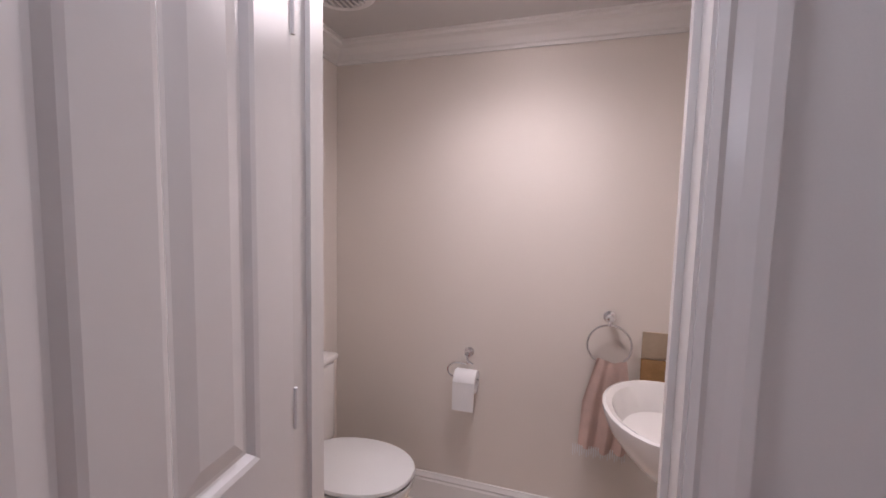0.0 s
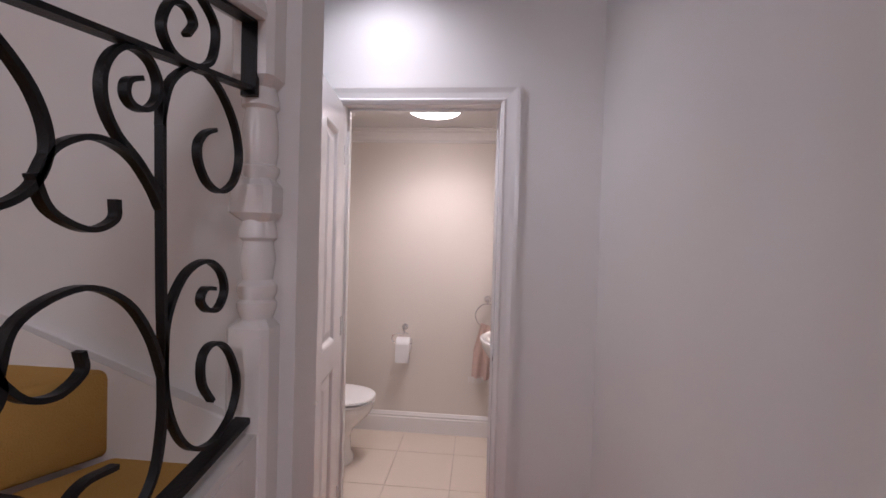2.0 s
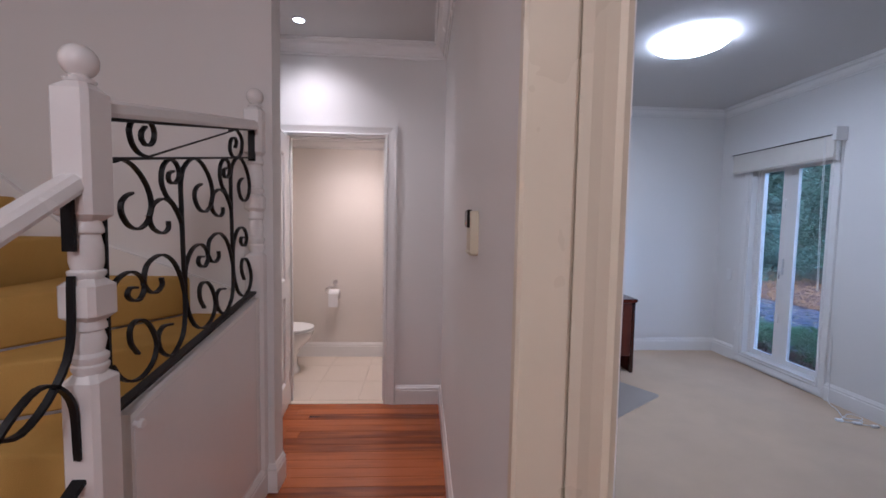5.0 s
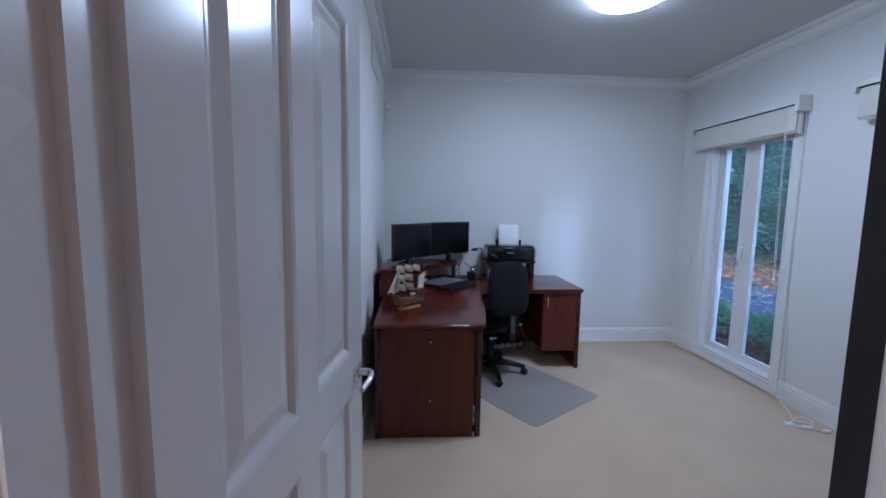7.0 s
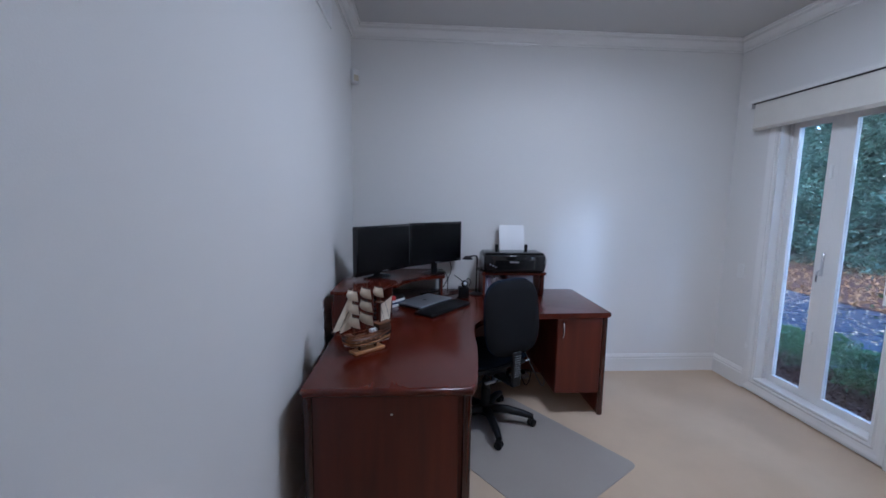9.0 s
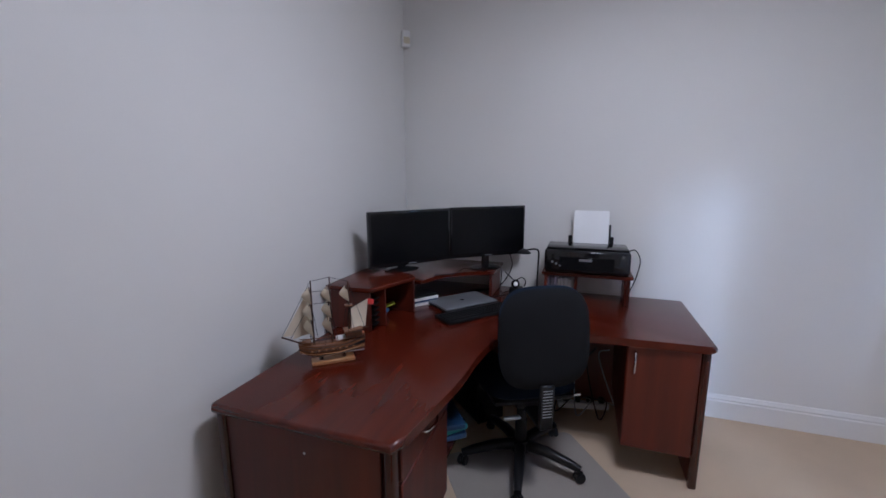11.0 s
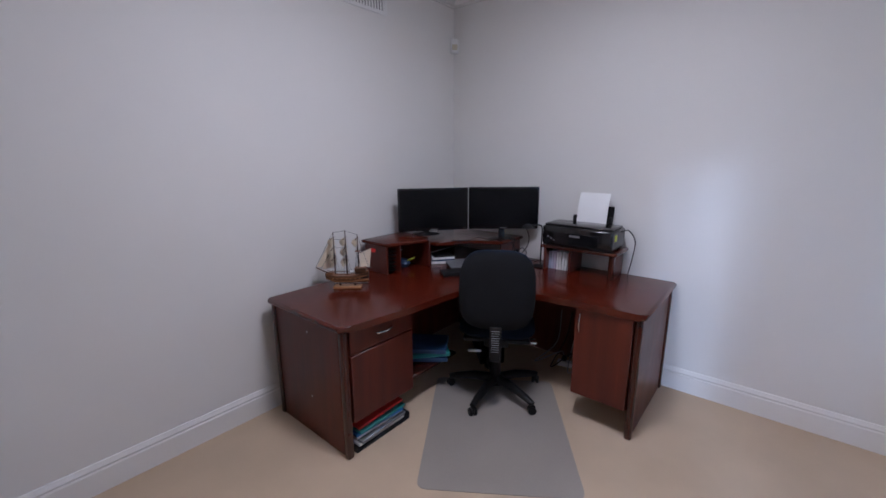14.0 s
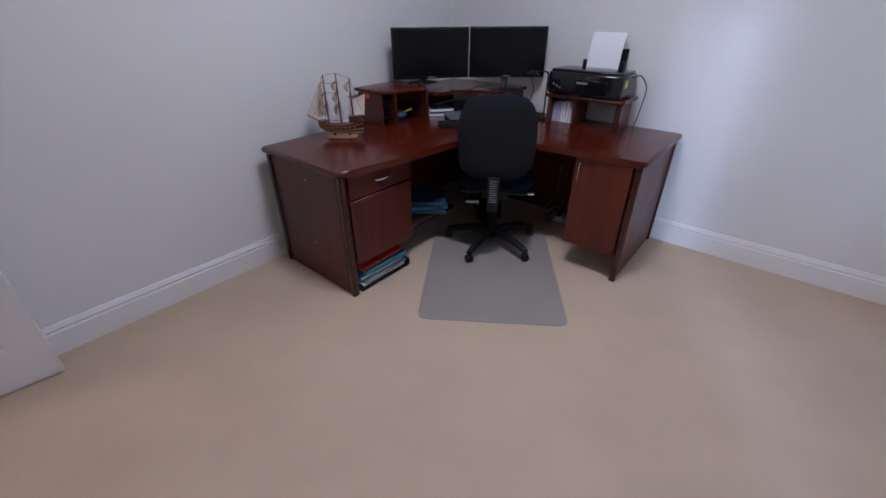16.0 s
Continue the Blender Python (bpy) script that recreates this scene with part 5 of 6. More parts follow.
rail = thing("stair_rail", pose(0, 0, 0), "white handrail over a black wrought-iron scroll panel", "stair rail")
prof = [(-0.032, 0.0), (0.032, 0.0), (0.036, 0.012), (0.030, 0.036), (0.015, 0.046), (-0.015, 0.046), (-0.030, 0.036), (-0.036, 0.012)]


def handrail(y0, z0, y1, z1):
    bm = bmesh.new()
    a = [bm.verts.new((-1.13 + x, y0, z0 + z)) for x, z in prof]
    b = [bm.verts.new((-1.13 + x, y1, z1 + z)) for x, z in prof]
    for k in range(8):
        bm.faces.new((a[k], a[(k + 1) % 8], b[(k + 1) % 8], b[k]))
    bm.faces.new(a[::-1]), bm.faces.new(b)
    return bm


part("handrail", handrail(-3.467, 1.702, -2.508, 1.885), M_TRIM, rail, smooth=False)
part("handrail", handrail(-4.405, 0.98, -3.557, 1.50), M_TRIM, rail, smooth=False)
IX = -1.13


def bar(pts, r=0.0035, w=0.0070, n=6, at=None):
    q = smooth_path([(IX, y, z) for y, z in pts], n) if len(pts) > 2 else [(IX, y, z) for y, z in pts]
    if at is not None:
        q = [at @ Vector(p) for p in q]
    return tube(bmesh.new(), q, r, flat=((1, 0, 0), w))


part("bottom_bar", bar([(-3.467, 0.905), (-2.472, 1.087)], 0.006, 0.016), M_IRON, rail)
part("top_bar", bar([(-3.467, 1.595), (-2.506, 1.750)], 0.004, 0.012), M_IRON, rail)
part("under_rail_bar", bar([(-3.467, 1.697), (-2.51, 1.883)], 0.004, 0.014), M_IRON, rail)
part("end_plate", boxes((IX - 0.016, IX + 0.016, -2.512, -2.500, 1.735, 1.882)), M_IRON, rail, smooth=False)
part("end_plate", boxes((IX - 0.014, IX + 0.014, -3.467, -3.458, 0.93, 1.70)), M_IRON, rail, smooth=False)
part("tie_rod", bar([(-3.285, 1.626), (-2.70, 1.838)], 0.0025, 0.004), M_IRON, rail)

# one scroll family: stem, two crowns, curls and a U foot; repeated along the slope
STEP, RISE = 0.372, 0.061
FAMILY = {
    "stem": [(-3.106, 1.60), (-3.102, 1.447), (-3.097, 1.298), (-3.091, 1.19)],
    "crown": [(-3.106, 1.55), (-3.100, 1.585), (-3.085, 1.622), (-3.047, 1.655), (-3.003, 1.667), (-2.953, 1.648), (-2.907, 1.601), (-2.889, 1.546), (-2.906, 1.497), (-2.947, 1.472), (-2.988, 1.481), (-3.014, 1.511), (-3.018, 1.541), (-3.0, 1.564), (-2.972, 1.577)],
    "curl": [(-3.104, 1.446), (-3.148, 1.490), (-3.186, 1.519), (-3.207, 1.552), (-3.209, 1.588), (-3.193, 1.620), (-3.164, 1.639), (-3.131, 1.634), (-3.113, 1.610), (-3.116, 1.583), (-3.136, 1.564), (-3.160, 1.563), (-3.172, 1.575), (-3.168, 1.593), (-3.146, 1.604)],
    "arc": [(-2.902, 1.506), (-2.882, 1.545), (-2.836, 1.568), (-2.788, 1.557), (-2.753, 1.523), (-2.732, 1.490)],
    "hook": [(-2.904, 1.513), (-2.886, 1.475), (-2.842, 1.456), (-2.808, 1.470), (-2.806, 1.496)],
    "knot": [(-3.091, 1.19), (-3.089, 1.25), (-3.072, 1.296), (-3.038, 1.334), (-2.988, 1.348), (-2.946, 1.328), (-2.931, 1.292), (-2.951, 1.262), (-2.982, 1.262), (-3.003, 1.281), (-2.992, 1.300), (-2.965, 1.298)],
    "knee": [(-2.936, 1.300), (-2.917, 1.360), (-2.850, 1.387), (-2.789, 1.362), (-2.747, 1.306), (-2.722, 1.24)],
    "knee_hook": [(-2.937, 1.315), (-2.930, 1.300), (-2.908, 1.276), (-2.876, 1.269), (-2.847, 1.287), (-2.850, 1.312)],
    "foot": [(-3.094, 1.22), (-3.087, 1.150), (-3.070, 1.098), (-3.040, 1.053), (-3.0, 1.027), (-2.954, 1.022), (-2.907, 1.045), (-2.884, 1.082), (-2.884, 1.120), (-2.911, 1.170), (-2.945, 1.196), (-2.980, 1.197), (-2.998, 1.175), (-2.994, 1.136), (-2.966, 1.098)],
    "foot_hook": [(-2.722, 1.25), (-2.722, 1.166), (-2.740, 1.090), (-2.796, 1.041), (-2.838, 1.053), (-2.867, 1.085), (-2.872, 1.126), (-2.847, 1.150), (-2.800, 1.147)],
}


def scroll(pts, name="scroll"):
    part(name, bar(pts), M_IRON, rail)


for k, kinds in ((-1, "crown arc hook knot knee knee_hook foot foot_hook"), (0, "stem crown curl arc hook knot knee knee_hook foot foot_hook"), (1, "stem crown curl knot foot")):
    for kind in kinds.split():
        pts = [(y + k * STEP, z + k * RISE) for y, z in FAMILY[kind]]
        if k == 1:
            pts = [(-2.734 + (y + 2.734) * 0.90, z) for y, z in pts]
        scroll([p for p in pts if p[0] > -3.457], "stem" if kind == "stem" else "scroll")
scroll([(-3.262, 1.63), (-3.308, 1.635), (-3.335, 1.654), (-3.347, 1.680), (-3.348, 1.701), (-3.335, 1.725), (-3.315, 1.741), (-3.290, 1.748), (-3.265, 1.744), (-3.245, 1.728), (-3.238, 1.709), (-3.244, 1.684), (-3.261, 1.668), (-3.281, 1.666), (-3.295, 1.676), (-3.299, 1.689), (-3.294, 1.705), (-3.278, 1.721)])
scroll([(-2.735, 1.828), (-2.690, 1.846), (-2.650, 1.842), (-2.615, 1.812), (-2.625, 1.753), (-2.665, 1.727), (-2.711, 1.725), (-2.735, 1.753), (-2.721, 1.795), (-2.690, 1.809), (-2.670, 1.793), (-2.685, 1.766)])
part("bottom_bar", tube(bmesh.new(), [(IX, -4.40, 0.28), (IX, -3.557, 0.785)], 0.006, flat=((1, 0, 0), 0.016)), M_IRON, rail)
part("scroll", tube(bmesh.new(), smooth_path([(IX, -3.56, 1.30), (IX, -3.58, 1.10), (IX, -3.70, 0.98), (IX, -3.80, 1.05), (IX, -3.76, 1.15)], 6), 0.004, flat=((1, 0, 0), 0.0085)), M_IRON, rail)
part("scroll", tube(bmesh.new(), smooth_path([(IX, -3.56, 0.84), (IX, -3.575, 1.0), (IX, -3.66, 1.06), (IX, -3.78, 0.95), (IX, -3.80, 0.82)], 6), 0.004, flat=((1, 0, 0), 0.0085)), M_IRON, rail)
part("end_plate", boxes((IX - 0.014, IX + 0.014, -3.566, -3.556, 1.36, 1.50)), M_IRON, rail, smooth=False)

# alarm keypad on the hall wall
kp = thing("alarm_keypad", pose(-0.12, -3.343, 1.350, 0, 0, 90), "cream alarm keypad with a black display on the hall wall", "alarm keypad")
part("case", prism(bmesh.new(), rounded([(-0.049, 0.0), (0.049, 0.0), (0.049, 0.132), (-0.049, 0.132)], 0.008), 0, 0.024, bevel=0.005, m=pose(0, 0, 0, 90, 0, 180)), M_CREAMPL, kp)
part("display", one(-0.028, 0.050, 0.016, 0.032, 0.082, 0.136, bevel=0.004), M_GLOSSBLACK, kp, "glossy black display")
for x, mt in ((-0.002, glow("red_led", (1, 0.03, 0.02), 0.3)), (0.012, glow("green_led", (0.02, 0.6, 0.05), 0.15))):
    part("indicator_light", one(x - 0.004, x + 0.004, 0.0315, 0.0332, 0.094, 0.0962, bevel=0), mt, kp)
part("flap_lip", one(-0.040, 0.040, 0.022, 0.030, 0.006, 0.012, bevel=0.003), M_CREAMPL, kp)

# ---- toilet ----
wc = thing("toilet", pose(-1.632, -0.70, 0, 0, 0, -90), "white ceramic toilet with its lid closed", "toilet")


def oval(cx, w, l, n=28, back=0.75):
    out = []
    for k in range(n):
        a = 2 * math.pi * k / n
        x, y = math.sin(a), math.cos(a)
        out.append((cx + w * math.copysign(abs(x) ** (0.9 if y > 0 else back), x), l * y))
    return out


def loft(rows):
    bm = bmesh.new()
    rings = [[bm.verts.new((x, y + dy, z)) for x, y in oval(0, w, l)] for w, l, dy, z in rows]
    for a, b in zip(rings, rings[1:]):
        for k in range(len(a)):
            bm.faces.new((a[k], a[(k + 1) % len(a)], b[(k + 1) % len(a)], b[k]))
    bm.faces.new(rings[0][::-1]), bm.faces.new(rings[-1])
    return bm


part("pan", loft([(0.115, 0.17, 0.02, 0.0), (0.115, 0.17, 0.02, 0.03), (0.088, 0.15, 0.02, 0.07), (0.085, 0.145, 0.02, 0.17), (0.105, 0.16, 0.035, 0.23), (0.150, 0.21, 0.065, 0.30), (0.172, 0.235, 0.075, 0.35), (0.178, 0.24, 0.078, 0.385), (0.176, 0.238, 0.078, 0.395)]), M_CERAMIC, wc)
part("seat", loft([(0.180, 0.242, 0.078, 0.398), (0.184, 0.246, 0.078, 0.404), (0.182, 0.244, 0.078, 0.413)]), M_WHITEPL, wc)
part("lid", loft([(0.150, 0.21, 0.078, 0.4125), (0.155, 0.215, 0.078, 0.421), (0.182, 0.244, 0.078, 0.422), (0.186, 0.248, 0.078, 0.428), (0.182, 0.244, 0.078, 0.438), (0.150, 0.21, 0.078, 0.444)]), M_WHITEPL, wc, "white closed lid")
part("cistern", one(-0.20, 0.20, -0.31, -0.14, 0.40, 0.78, bevel=0.02, segments=3), M_CERAMIC, wc)
part("cistern_lid", one(-0.21, 0.21, -0.31, -0.13, 0.78, 0.81, bevel=0.01, segments=2), M_CERAMIC, wc)
part("flush_button", lathe(bmesh.new(), [(0.0, 0.81), (0.025, 0.81), (0.024, 0.816), (0.0, 0.816)], 20, Matrix.Translation((0, -0.22, 0))), M_CHROME, wc)

tr = thing("toilet_roll_holder", pose(-1.199, -0.24, 0.803), "chrome toilet roll holder with a white roll", "toilet roll holder")
part("wall_rose", lathe(bmesh.new(), [(0.0, 0.0), (0.024, 0.0), (0.024, 0.006), (0.014, 0.012), (0.012, 0.03), (0.017, 0.036), (0.013, 0.046), (0.0, 0.048)], 20, pose(0, 0, 0, 90, 0, 0)), M_CHROME, tr)
part("hook_arm", tube(bmesh.new(), smooth_path([(0.0, -0.04, -0.02), (0.0, -0.045, -0.045), (-0.06, -0.045, -0.048), (-0.092, -0.045, -0.075), (-0.085, -0.045, -0.105), (-0.05, -0.045, -0.118), (0.06, -0.045, -0.118)], 6), 0.0045, 8), M_CHROME, tr)
part("hook_neck", tube(bmesh.new(), [(0, -0.04, 0.0), (0, -0.043, -0.03), (0.03, -0.045, -0.045)], 0.005, 8), M_CHROME, tr)
bm = lathe(bmesh.new(), [(0.020, -0.052), (0.052, -0.052), (0.054, -0.048), (0.054, 0.048), (0.052, 0.052), (0.020, 0.052), (0.020, -0.052)], 32, Matrix.Translation((0.0, -0.052, -0.125)) @ pose(0, 0, 0, 0, 90, 0))
part("paper_roll", bm, M_PAPER, tr, "white toilet paper roll")
part("loose_sheet", one(-0.052, 0.050, -0.1075, -0.1055, -0.25, -0.115, bevel=0), M_PAPER, tr)

rg = thing("towel_ring", pose(-0.58, -0.24, 1.034), "chrome towel ring on the toilet wall", "towel ring")
part("wall_rose", lathe(bmesh.new(), [(0.0, 0.0), (0.026, 0.0), (0.026, 0.006), (0.014, 0.012), (0.012, 0.034), (0.018, 0.04), (0.014, 0.05), (0.0, 0.052)], 20, pose(0, 0, 0, 90, 0, 0)), M_CHROME, rg)
ring = [(0.088 * math.sin(a), -0.045, -0.115 + 0.088 * math.cos(a)) for a in [2 * math.pi * k / 40 for k in range(41)]]
part("ring", tube(bmesh.new(), ring, 0.0045, 8, cap=False), M_CHROME, rg)
part("ring_lug", lathe(bmesh.new(), [(0.0, -0.035), (0.010, -0.03), (0.010, -0.005), (0.0, 0.0)], 12, Matrix.Translation((0, -0.043, 0))), M_CHROME, rg)
bm = bmesh.new()
n, rows = 22, 16
for o in (0.0, 0.008):
    g = []
    for i in range(n + 1):
        u = 2 * i / n - 1
        col = []
        for j in range(rows + 1):
            t = j / rows
            w = 0.062 + 0.045 * min(1, t * 2)
            yy = 0.012 * math.sin(u * 9 + 1.2 * t) * (0.3 + t) + 0.008 * math.sin(u * 3)
            col.append(bm.verts.new((u * w * 0.92 - 0.02 * t + 0.012, -0.058 - yy - o, -0.185 - 0.40 * t + 0.015 * abs(u))))
        g.append(col)
    for i in range(n):
        for j in range(rows):
            q = (g[i][j], g[i + 1][j], g[i + 1][j + 1], g[i][j + 1])
            bm.faces.new(q if o else q[::-1])
tl = single("hand_towel", bm, M_TOWEL, pose(-0.58, -0.24, 1.034), "dusty pink hand towel hanging from the ring", "towel")
part("fringe", boxes(*[(-0.128 + 0.0095 * k, -0.124 + 0.0095 * k, -0.066, -0.060, -0.615 + 0.008 * (k % 3), -0.565) for k in range(23)]), M_PAPER, tl, "white fringe", smooth=False)

ba = thing("wash_basin", pose(-0.42, -0.72, 0.63), "small white ceramic wall basin", "basin")
bas = [(0.05, 0.06, 0.0, 0.0), (0.09, 0.11, 0.0, 0.04), (0.15, 0.18, 0.0, 0.10), (0.20, 0.235, 0.0, 0.17), (0.215, 0.25, 0.0, 0.215), (0.215, 0.25, 0.0, 0.228), (0.205, 0.24, 0.0, 0.232), (0.185, 0.22, 0.0, 0.222), (0.15, 0.18, 0.0, 0.14), (0.06, 0.07, 0.0, 0.11)]
part("bowl", loft(bas), M_CERAMIC, ba)
part("tap_ledge", one(0.10, 0.20, -0.15, 0.15, 0.12, 0.23, bevel=0.02, segments=3), M_CERAMIC, ba)
bm = lathe(bmesh.new(), [(0.0, 0.23), (0.024, 0.23), (0.022, 0.30), (0.018, 0.31), (0.0, 0.312)], 18, Matrix.Translation((0.14, 0, 0)))
tube(bm, smooth_path([(0.14, 0, 0.28), (0.08, 0, 0.30), (0.02, 0, 0.285), (0.015, 0, 0.27)], 5), 0.010, 10)
part("mixer_tap", bm, M_CHROME, ba, "chrome mixer tap")
part("waste_trap", tube(bmesh.new(), smooth_path([(0, 0, 0.02), (0, 0, -0.10), (0.02, 0, -0.15), (0.06, 0, -0.13), (0.08, 0, -0.08), (0.20, 0, -0.08)], 6), 0.016, 12), M_CHROME, ba, "chrome waste pipe")
sp = thing("splash_tiles", pose(-0.45, -0.24, 0.76), "beige wall tiles with a brown border above the basin", "wall tiles")
for k in range(2):
    part("tile", one(0.002 + 0.115 * k, 0.113 + 0.115 * k, -0.010, 0.0, 0.11, 0.225, bevel=0.002), M_SPLASH, sp)
    part("border_tile", one(0.002 + 0.115 * k, 0.113 + 0.115 * k, -0.011, 0.0, 0.0, 0.107, bevel=0.002), M_SPLASH2, sp)
fan = thing("exhaust_fan", pose(-1.62, -0.72, WCH), "round white exhaust fan grille in the toilet ceiling", "exhaust fan")
part("rim", lathe(bmesh.new(), [(0.105, 0.0), (0.135, 0.0), (0.135, -0.012), (0.120, -0.022), (0.105, -0.018), (0.105, 0.0)], 36), M_WHITEPL, fan)
part("backing", lathe(bmesh.new(), [(0.0, -0.002), (0.105, -0.002), (0.105, -0.004), (0.0, -0.004)], 36), M_GREY, fan)
for k in range(9):
    x = -0.088 + 0.022 * k
    hl = math.sqrt(0.105**2 - x * x)
    part("slat", one(x - 0.006, x + 0.006, -hl, hl, -0.018, -0.008, bevel=0.002), M_WHITEPL, fan)

# ---- laundry ----
wm = thing("washing_machine", pose(-3.68, -0.18, 0, 0, 0, 0), "white front-loading washing machine", "washing machine")
part("cabinet", one(-0.30, 0.30, -0.28, 0.29, 0.02, 0.85, bevel=0.008, segments=2), M_WHITEPL, wm)
part("control_panel", one(-0.298, 0.298, -0.292, -0.28, 0.74, 0.845, bevel=0.004), M_WHITEPL, wm)
part("display", one(-0.05, 0.05, -0.295, -0.291, 0.785, 0.81, bevel=0.001), M_BLACK, wm)
part("dial", lathe(bmesh.new(), [(0.0, 0.0), (0.03, 0.0), (0.027, 0.02), (0.0, 0.021)], 20, Matrix.Translation((0.18, -0.292, 0.795)) @ pose(0, 0, 0, 90, 0, 0)), M_WHITEPL, wm)
dm = Matrix.Translation((0, -0.28, 0.45)) @ pose(0, 0, 0, 90, 0, 0)
part("door_ring", lathe(bmesh.new(), [(0.145, 0.0), (0.205, 0.0), (0.20, 0.02), (0.175, 0.032), (0.15, 0.026), (0.145, 0.0)], 36, dm), M_WHITEPL, wm)
part("door_glass", lathe(bmesh.new(), [(0.148, 0.006), (0.146, 0.02), (0.10, 0.012), (0.0, 0.004)], 36, dm), M_DARKGLASS, wm, "dark round door glass")
part("plinth", one(-0.29, 0.29, -0.27, 0.28, 0.0, 0.02, bevel=0), M_BLACK, wm)
hb = thing("laundry_basket", pose(-2.87, -0.95, 0), "white plastic laundry hamper with a pierced lid", "laundry basket")
part("body", lathe(bmesh.new(), [(0.0, 0.0), (0.17, 0.0), (0.21, 0.50), (0.215, 0.50), (0.215, 0.515), (0.0, 0.515)], 32, sx=1.1, sy=0.85), M_WHITEPL, hb)
part("lid", lathe(bmesh.new(), [(0.225, 0.515), (0.228, 0.53), (0.18, 0.552), (0.0, 0.56)], 32, sx=1.1, sy=0.85), M_WHITEPL, hb)
# grey discs on the uncut lid stand in for shaded holes
holes = [(0.018, 0.030 * i - 0.165, 0.030 * j - 0.12 + 0.015 * (i % 2)) for i in range(12) for j in range(9) if (0.030 * i - 0.165) ** 2 / 0.20**2 + (0.030 * j - 0.12) ** 2 / 0.15**2 < 0.9]
bm = bmesh.new()
for _, x, y in holes:
    r2 = (x / 1.1) ** 2 + (y / 0.85) ** 2
    lathe(bm, [(0.0, 0.0), (0.009, 0.0), (0.009, 0.0015), (0.0, 0.0015)], 8, Matrix.Translation((x, y, 0.5605 - 0.25 * r2)))
part("lid_hole_discs", bm, M_GREY, hb)
lw = thing("window_3", pose((LW[0] + LW[1]) / 2, 0.12, 1.24), "small laundry window behind a white slatted blind", "window")
lw["kind"] = "structure"
a = (LW[1] - LW[0]) / 2
part("window_frame", boxes((-a - 0.06, -a, -0.018, 0.0, -0.06, 1.10), (a, a + 0.06, -0.018, 0.0, -0.06, 1.10), (-a, a, -0.018, 0.0, -0.06, 0.0), (-a, a, -0.018, 0.0, 1.04, 1.10)), M_TRIM, lw, smooth=False)
part("pane", boxes((-a, a, 0.07, 0.074, 0.0, 1.04)), M_GLASS, lw, smooth=False)
slat = finish(one(-a + 0.005, a - 0.005, -0.014, 0.014, -0.001, 0.001, bevel=0), "blind_slat", M_WHITEPL)
for k in range(31):
    s = new("slat", slat)
    s.parent, s.matrix_local = lw, pose(0, -0.005 + 0.04, 0.03 + 0.033 * k, 38, 0, 0)
po = thing("power_outlet", pose(-4.72, 0.115, 1.58), "power outlet with a black plug and hanging lead", "outlet")
part("plate", one(-0.06, 0.06, -0.008, 0, -0.035, 0.035, bevel=0.003), M_WHITEPL, po)
part("plug", one(0.0, 0.05, -0.045, -0.008, -0.03, 0.03, bevel=0.006), M_BLACK, po)
part("lead", tube(bmesh.new(), smooth_path([(0.025, -0.04, -0.03), (0.12, -0.03, -0.30), (0.30, -0.04, -0.60), (0.62, -0.05, -0.72)], 6), 0.004, 6), M_BLACK, po)
part("drain_hose", tube(bmesh.new(), smooth_path([(-0.02, -0.02, -0.03), (0.10, -0.03, -0.35), (0.20, -0.05, -0.80)], 6), 0.008, 6), M_GREY, po)

# ---- outside: garden and drive ----
structure("ground", boxes((-60, 90, -80, 80, -0.85, -0.50)), M_SOIL, "dark bark-covered garden soil", "ground")
structure("ground_bed", boxes((3.36, 4.85, -9, 14, -0.50, -0.22)), M_SOIL, "bark mulch garden bed under the windows", "ground")
structure("road", boxes((4.85, 8.0, -20, 26, -0.50, -0.24)), M_ASPHALT, "dark wet asphalt driveway scattered with leaves", "road")
bm = bmesh.new()
prism(bm, [(8.0, -0.50), (8.0, -0.21), (9.4, 0.06), (14.5, 0.7), (14.5, -0.5)], -26, 20, m=pose(0, 0, 0, 90, 0, 0))
structure("ground_bank", bm, M_SOIL, "leaf-strewn earth bank beyond the driveway", "ground")

rnd = random.Random(5)


def leaf_cloud(n, place, size, bm=None):
    """Many small folded leaves."""
    verts, faces = [], []
    for _ in range(n):
        c = place()
        s = size * rnd.uniform(0.6, 1.4)
        d = Vector((rnd.gauss(0, 1), rnd.gauss(0, 1), rnd.gauss(0, 0.7))).normalized()
        e = d.cross(Vector((rnd.gauss(0, 1), rnd.gauss(0, 1), rnd.gauss(0, 1)))).normalized()
        f = d.cross(e) * 0.25 * s
        k = len(verts)
        verts += [c - d * s, c + e * s * 0.42 + f, c + d * s, c - e * s * 0.42 + f]
        faces += [(k, k + 1, k + 2), (k, k + 2, k + 3)]
    return verts, faces


def leaf_mesh(name, n, place, size, mat):
    me = bpy.data.meshes.new(name)
    v, f = leaf_cloud(n, place, size)
    me.from_pydata([tuple(p) for p in v], [], f)
    me.materials.append(mat)
    return me


def in_hedge():
    x, y = rnd.uniform(4.30, 4.90), rnd.uniform(-3.6, 6)
    top = 0.10 + 0.04 * math.sin(y * 5) + 0.04 * math.sin(y * 13 + x * 7) - 0.9 * max(0.0, 4.42 - x) ** 1.5
    z = top - abs(rnd.gauss(0, 0.10))
    return Vector((x + rnd.gauss(0, 0.03), y, max(-0.12, z)))


